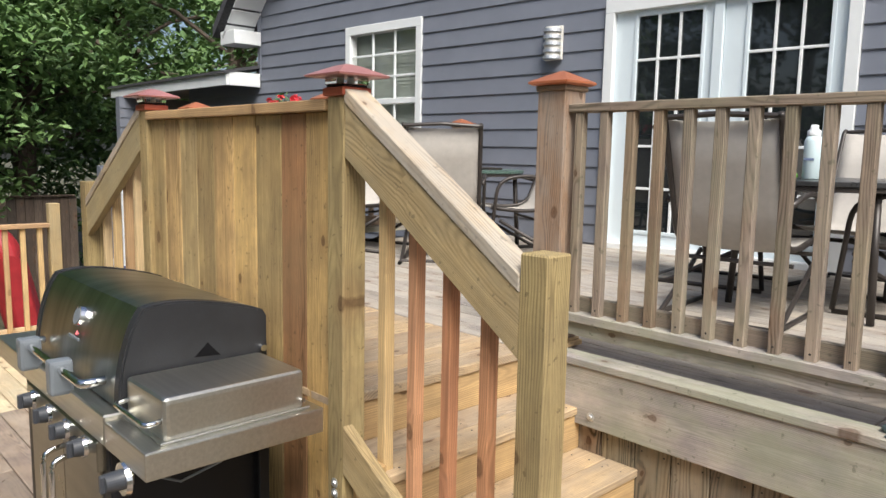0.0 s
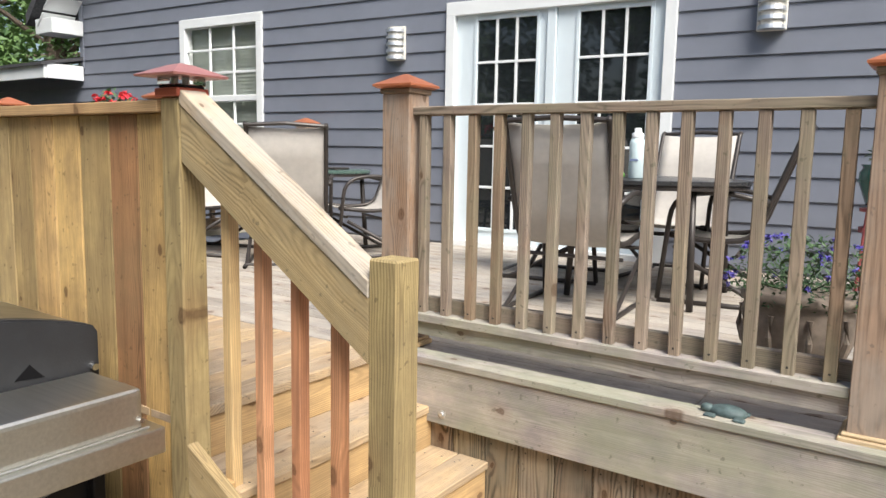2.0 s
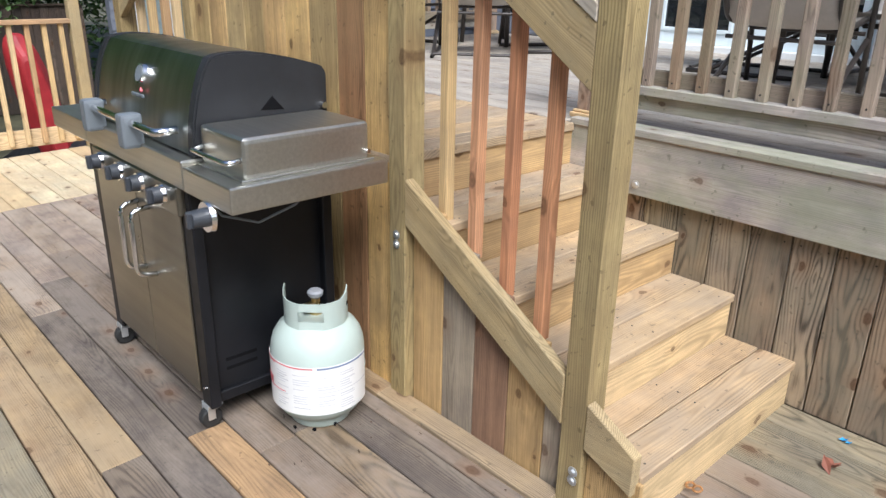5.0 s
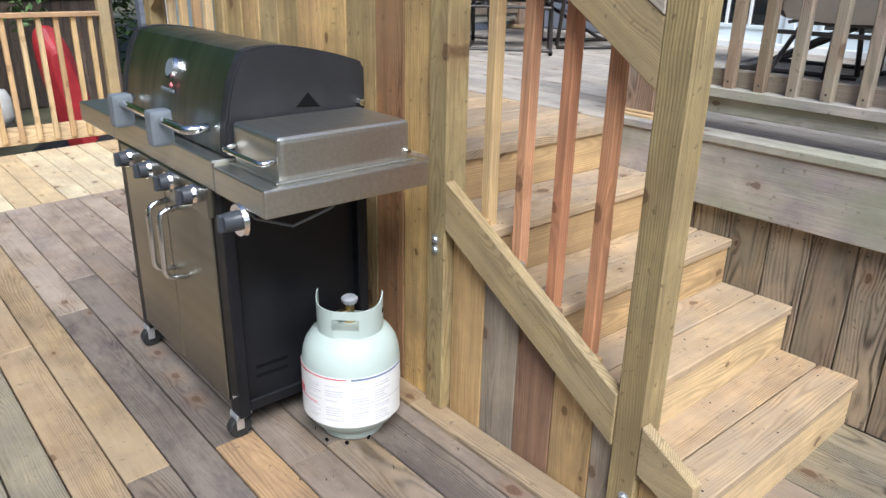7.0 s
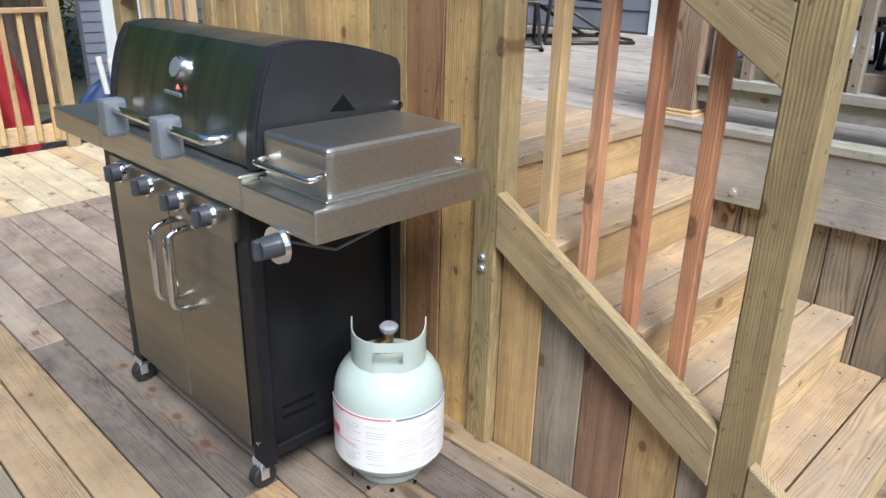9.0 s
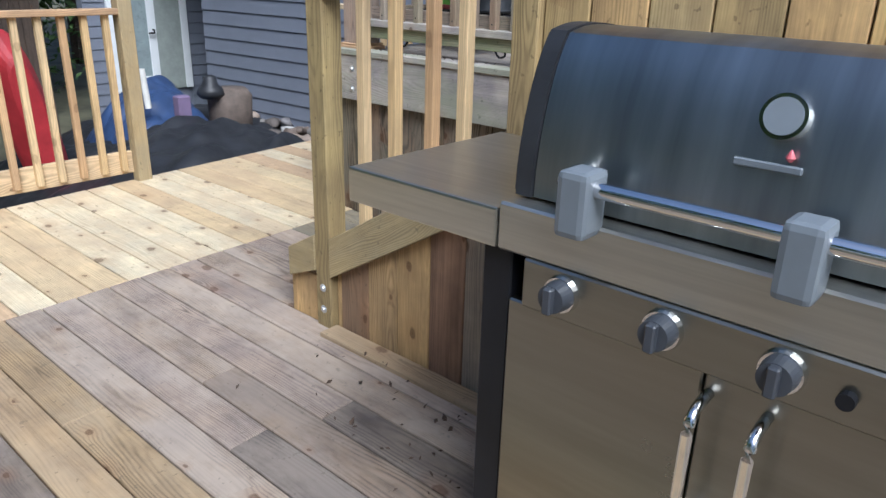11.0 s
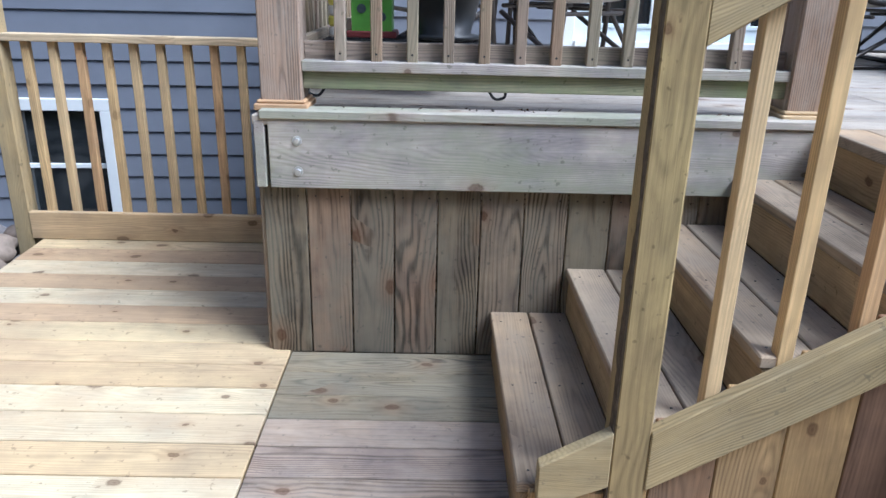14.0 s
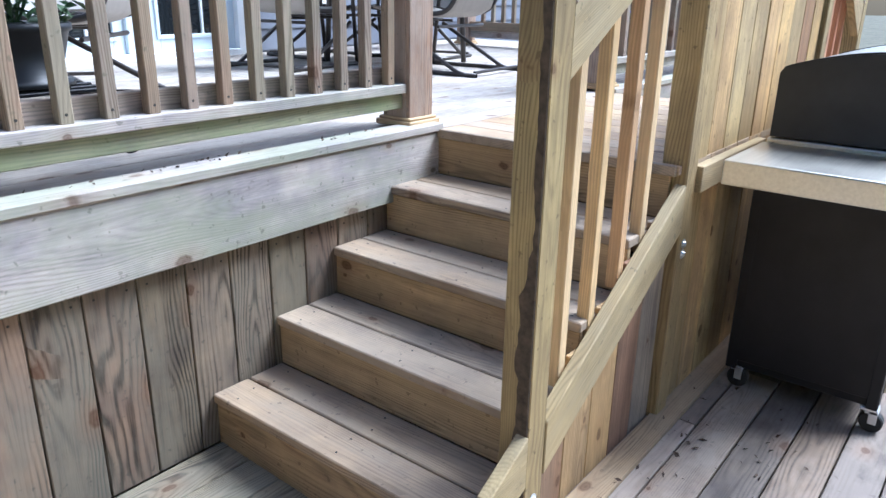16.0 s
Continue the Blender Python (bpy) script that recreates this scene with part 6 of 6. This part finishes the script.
def plant(name, x, y, z, pot_prof, pot_mat, label, leaf_r, leaf_n, petal, petal_n, seed, leaf_h=0.0, size=0.025):
    rg2 = random.Random(seed)
    p = thing(name, (x, y, z), label, "potted plant")
    part("pot", lathe(pot_prof, (x, y, z), 28), pot_mat, p, smooth=True)
    top = pot_prof[-1][1]
    part("soil", lathe([(pot_prof[-1][0] * 0.9, top - 0.03), (pot_prof[-1][0] * 0.9, top - 0.012)], (x, y, z), 20), SOIL, p)
    c = (x, y, z + top + leaf_r[2] * 0.75 + leaf_h)
    bm = leaves(bmesh.new(), c, leaf_r, leaf_n, size, rg2, 0.1)
    for i in range(14):
        a = rg2.uniform(0, 6.28)
        add_tube(bm, [(x, y, z + top - 0.02), (x + leaf_r[0] * 0.7 * math.cos(a), y + leaf_r[1] * 0.7 * math.sin(a), c[2] + leaf_r[2] * rg2.uniform(-0.2, 0.7))], 0.003, 4)
    part("foliage", bm, LEAF_DARK, p)
    for i in range(petal_n):
        a, e = rg2.uniform(0, 6.28), rg2.uniform(-0.3, 1.2)
        q = Vector(c) + Vector((leaf_r[0] * math.cos(a) * math.cos(e), leaf_r[1] * math.sin(a) * math.cos(e), leaf_r[2] * math.sin(e)))
        part("flower", leaves(bmesh.new(), q, (size * 0.7, size * 0.7, size * 0.7), 9, size * 0.8, rg2, 0.0), petal, p)
    return p


URN = [(0.12, 0.0), (0.14, 0.015), (0.15, 0.05), (0.19, 0.16), (0.21, 0.26), (0.2, 0.3), (0.215, 0.31), (0.215, 0.34), (0.19, 0.345)]
urn = plant("flower_urn", 1.42, 1.72, D, URN, STONEWARE, "stone-look urn planter with blue lobelia flowers", (0.28, 0.26, 0.17), 1700, PETAL_BLUE, 50, 4, -0.08, 0.014)
for k in range(10):
    a = 2 * math.pi * k / 10
    cxy = (1.42 + 0.2 * math.cos(a), 1.72 + 0.2 * math.sin(a))
    part("relief", tube([(cxy[0], cxy[1], D + 0.12), (cxy[0] + 0.02 * math.cos(a), cxy[1] + 0.02 * math.sin(a), D + 0.19), (cxy[0] + 0.012 * math.cos(a), cxy[1] + 0.012 * math.sin(a), D + 0.27)], 0.012, 6), STONEWARE, urn)
BZ = 1.125
pb = thing("plant_bench", (-3.1, 1.6, D), "low black wire plant bench with curled feet", "plant stand")
for px in (-3.4, -2.78):
    for py in (1.4, 1.78):
        s = 1 if px > -3.0 else -1
        part("leg", tube(rounded([(px, py, BZ), (px, py, D + 0.05), (px + s * 0.03, py, D + 0.008), (px + s * 0.07, py, D + 0.02), (px + s * 0.07, py, D + 0.045)], 0.02, 4), 0.006, 6), BLACK_ENAMEL, pb)
for k in range(6):
    part("slat", box((-3.42, 1.4 + 0.075 * k, BZ - 0.01), (-2.76, 1.42 + 0.075 * k, BZ), 0.002), BLACK_ENAMEL, pb)
plant("flower_pot", -2.95, 1.58, BZ, [(0.1, 0.0), (0.14, 0.005), (0.14, 0.02), (0.105, 0.025), (0.14, 0.16), (0.15, 0.165), (0.15, 0.185), (0.138, 0.185)], BLACK_POT, "black pot of tall bright red flowers", (0.27, 0.22, 0.46), 1100, PETAL_RED, 64, 5, 0.03, 0.03)
# pot on a red iron stand
st = thing("plant_stand", (1.55, 3.95, D), "dark red iron plant stand by the house wall", "plant stand")
for k in range(4):
    a = radians(45 + 90 * k)
    part("leg", tube([(1.55 + 0.2 * math.cos(a), 3.95 + 0.2 * math.sin(a), D), (1.55 + 0.16 * math.cos(a), 3.95 + 0.16 * math.sin(a), D + 0.55)], 0.01, 6), RED_IRON, st)
part("ring", lathe([(0.15, 0.53), (0.17, 0.53), (0.17, 0.55), (0.15, 0.55)], (1.55, 3.95, D), 24), RED_IRON, st)
part("lattice", lathe([(0.165, 0.4), (0.168, 0.4), (0.168, 0.43), (0.165, 0.43)], (1.55, 3.95, D), 24), RED_IRON, st)
plant("glazed_pot", 1.55, 3.95, D + 0.55, [(0.1, 0.0), (0.14, 0.02), (0.19, 0.16), (0.19, 0.22), (0.17, 0.25), (0.185, 0.27)], GREEN_POT, "dark green glazed pot with sparse plant", (0.16, 0.16, 0.1), 120, PETAL_RED, 2, 6, 0.0, 0.03)
fg = thing("garden_figure", (1.62, 3.8, D + 0.83), "small white ornament in the green pot", "ornament")
part("body", lathe([(0.03, 0.0), (0.045, 0.03), (0.04, 0.08), (0.02, 0.1), (0.035, 0.12), (0.03, 0.15), (0.005, 0.165)], (1.62, 3.8, D + 0.8), 16), WHITE, fg, smooth=True)
# painted bird house and yellow ornament on the bench
bx, by = -3.24, 1.66
bh = thing("bird_house", (bx, by, BZ), "lime green bird house with dark base and spots", "bird house")
part("base", box((bx - 0.1, by - 0.09, BZ), (bx + 0.1, by + 0.09, BZ + 0.025), 0.004), RED_IRON, bh)
bm = bmesh.new()
vs = [[bm.verts.new((bx + xx, by + yy, BZ + zz)) for xx, zz in ((-0.08, 0.025), (0.08, 0.025), (0.08, 0.2), (0.0, 0.28), (-0.08, 0.2))] for yy in (-0.07, 0.07)]
for i in range(5):
    bm.faces.new((vs[0][i], vs[0][(i + 1) % 5], vs[1][(i + 1) % 5], vs[1][i]))
bm.faces.new(vs[0][::-1])
bm.faces.new(vs[1])
part("house_body", bm, LIME, bh)
for dx, dz in ((0.0, 0.17), (0.04, 0.08), (-0.04, 0.11)):
    part("spot", cyl((bx + dx, by - 0.068, BZ + dz), (bx + dx, by - 0.075, BZ + dz), 0.018, seg=16), TURQUOISE, bh)
for s in (-1, 1):
    board("roof_panel", (bx + s * 0.002, by, BZ + 0.292), (bx + s * 0.12, by, BZ + 0.18), 0.19, 0.012, TURQUOISE, bh, (s, 0, 0.95))
yo = thing("garden_ornament", (-3.38, 1.62, BZ), "yellow and white striped garden ornament", "ornament")
for k in range(7):
    part("band", lathe([(0.03, 0.04 * k), (0.036, 0.04 * k + 0.008), (0.036, 0.04 * k + 0.032), (0.03, 0.04 * k + 0.0395)], (-3.38, 1.62, BZ), 16), YELLOW if k % 2 else CREAM, yo)
# turtle on the ledge
tt = thing("turtle_ornament", (1.33, 1.1, U + 0.02), "mottled turquoise stone turtle on the ledge", "ornament")
TZ = U + 0.019
bm = bmesh.new()
bmesh.ops.create_uvsphere(bm, u_segments=16, v_segments=10, radius=1.0, matrix=Matrix.Translation((1.33, 1.075, TZ + 0.008)) @ Matrix.Diagonal((0.06, 0.04, 0.024, 1)))
part("shell", bm, TURQUOISE, tt, smooth=True)
bm = bmesh.new()
bmesh.ops.create_uvsphere(bm, u_segments=10, v_segments=8, radius=1.0, matrix=Matrix.Translation((1.265, 1.07, TZ + 0.012)) @ Matrix.Diagonal((0.022, 0.018, 0.016, 1)))
part("head", bm, TURQUOISE, tt, smooth=True)
for dx in (-0.045, 0.045):
    for dy in (-0.04, 0.035):
        part("flipper", box((1.33 + dx - 0.018, 1.065 + dy - 0.012, TZ - 0.002), (1.33 + dx + 0.018, 1.065 + dy + 0.012, TZ + 0.01), 0.004), TURQUOISE, tt)

# ---- litter on the lower deck ----
bm = bmesh.new()
for dx, dy, s in ((0, 0, 0.022), (0.018, -0.006, 0.015)):
    leaves(bm, (1.215 + dx, 0.965 + dy, 0.006), (0.008, 0.008, 0.001), 2, s, random.Random(2), 0.0)
solo("candy_wrapper", bm, plain("blue_foil", (0.05, 0.3, 0.6), 0.3), "torn bright blue candy wrapper on the boards", "wrapper")
bm = bmesh.new()
leaves(bm, (1.249, 0.78, 0.012), (0.02, 0.02, 0.003), 4, 0.028, random.Random(4), 0.0)
solo("dry_leaf", bm, plain("dry_leaf_brown", (0.22, 0.08, 0.05), 0.8), "curled dry reddish leaf on the boards", "leaf")
bm = bmesh.new()
for k in (-1, 1):
    add_tube(bm, [(1.005 + k * 0.012 + 0.013 * math.cos(a), 0.338 + 0.016 * math.sin(a), 0.006) for a in [i * math.pi / 8 for i in range(17)]], 0.004, 6)
solo("pretzel", bm, plain("pretzel_crust", (0.35, 0.17, 0.06), 0.5), "small brown twisted pretzel dropped on the boards", "pretzel", smooth=True)

rg = random.Random(17)
bm = bmesh.new()
for _ in range(34):
    leaves(bm, (rg.uniform(-3.3, -1.85), rg.uniform(1.06, 1.11), U + 0.022), (0.004, 0.004, 0.001), 1, rg.uniform(0.004, 0.013), rg, 0.0)
for _ in range(60):
    x, y = rg.uniform(-2.4, -1.2), rg.uniform(-0.5, -0.03)
    leaves(bm, (x, y, floor_z(y) + 0.02 if y > -0.07 else floor_z(y) + 0.005), (0.004, 0.004, 0.001), 1, rg.uniform(0.005, 0.017), rg, 0.0)
for _ in range(40):
    x, y = rg.uniform(-0.25, 0.9), rg.uniform(-0.6, -0.08)
    leaves(bm, (x, y, floor_z(y) + 0.005), (0.004, 0.004, 0.001), 1, rg.uniform(0.003, 0.009), rg, 0.0)
solo("leaf_litter", bm, plain("litter_brown", (0.07, 0.045, 0.03), 0.9, vary=0.5), "scattered dark leaf crumbs on the boards", "litter", kind="stuff")
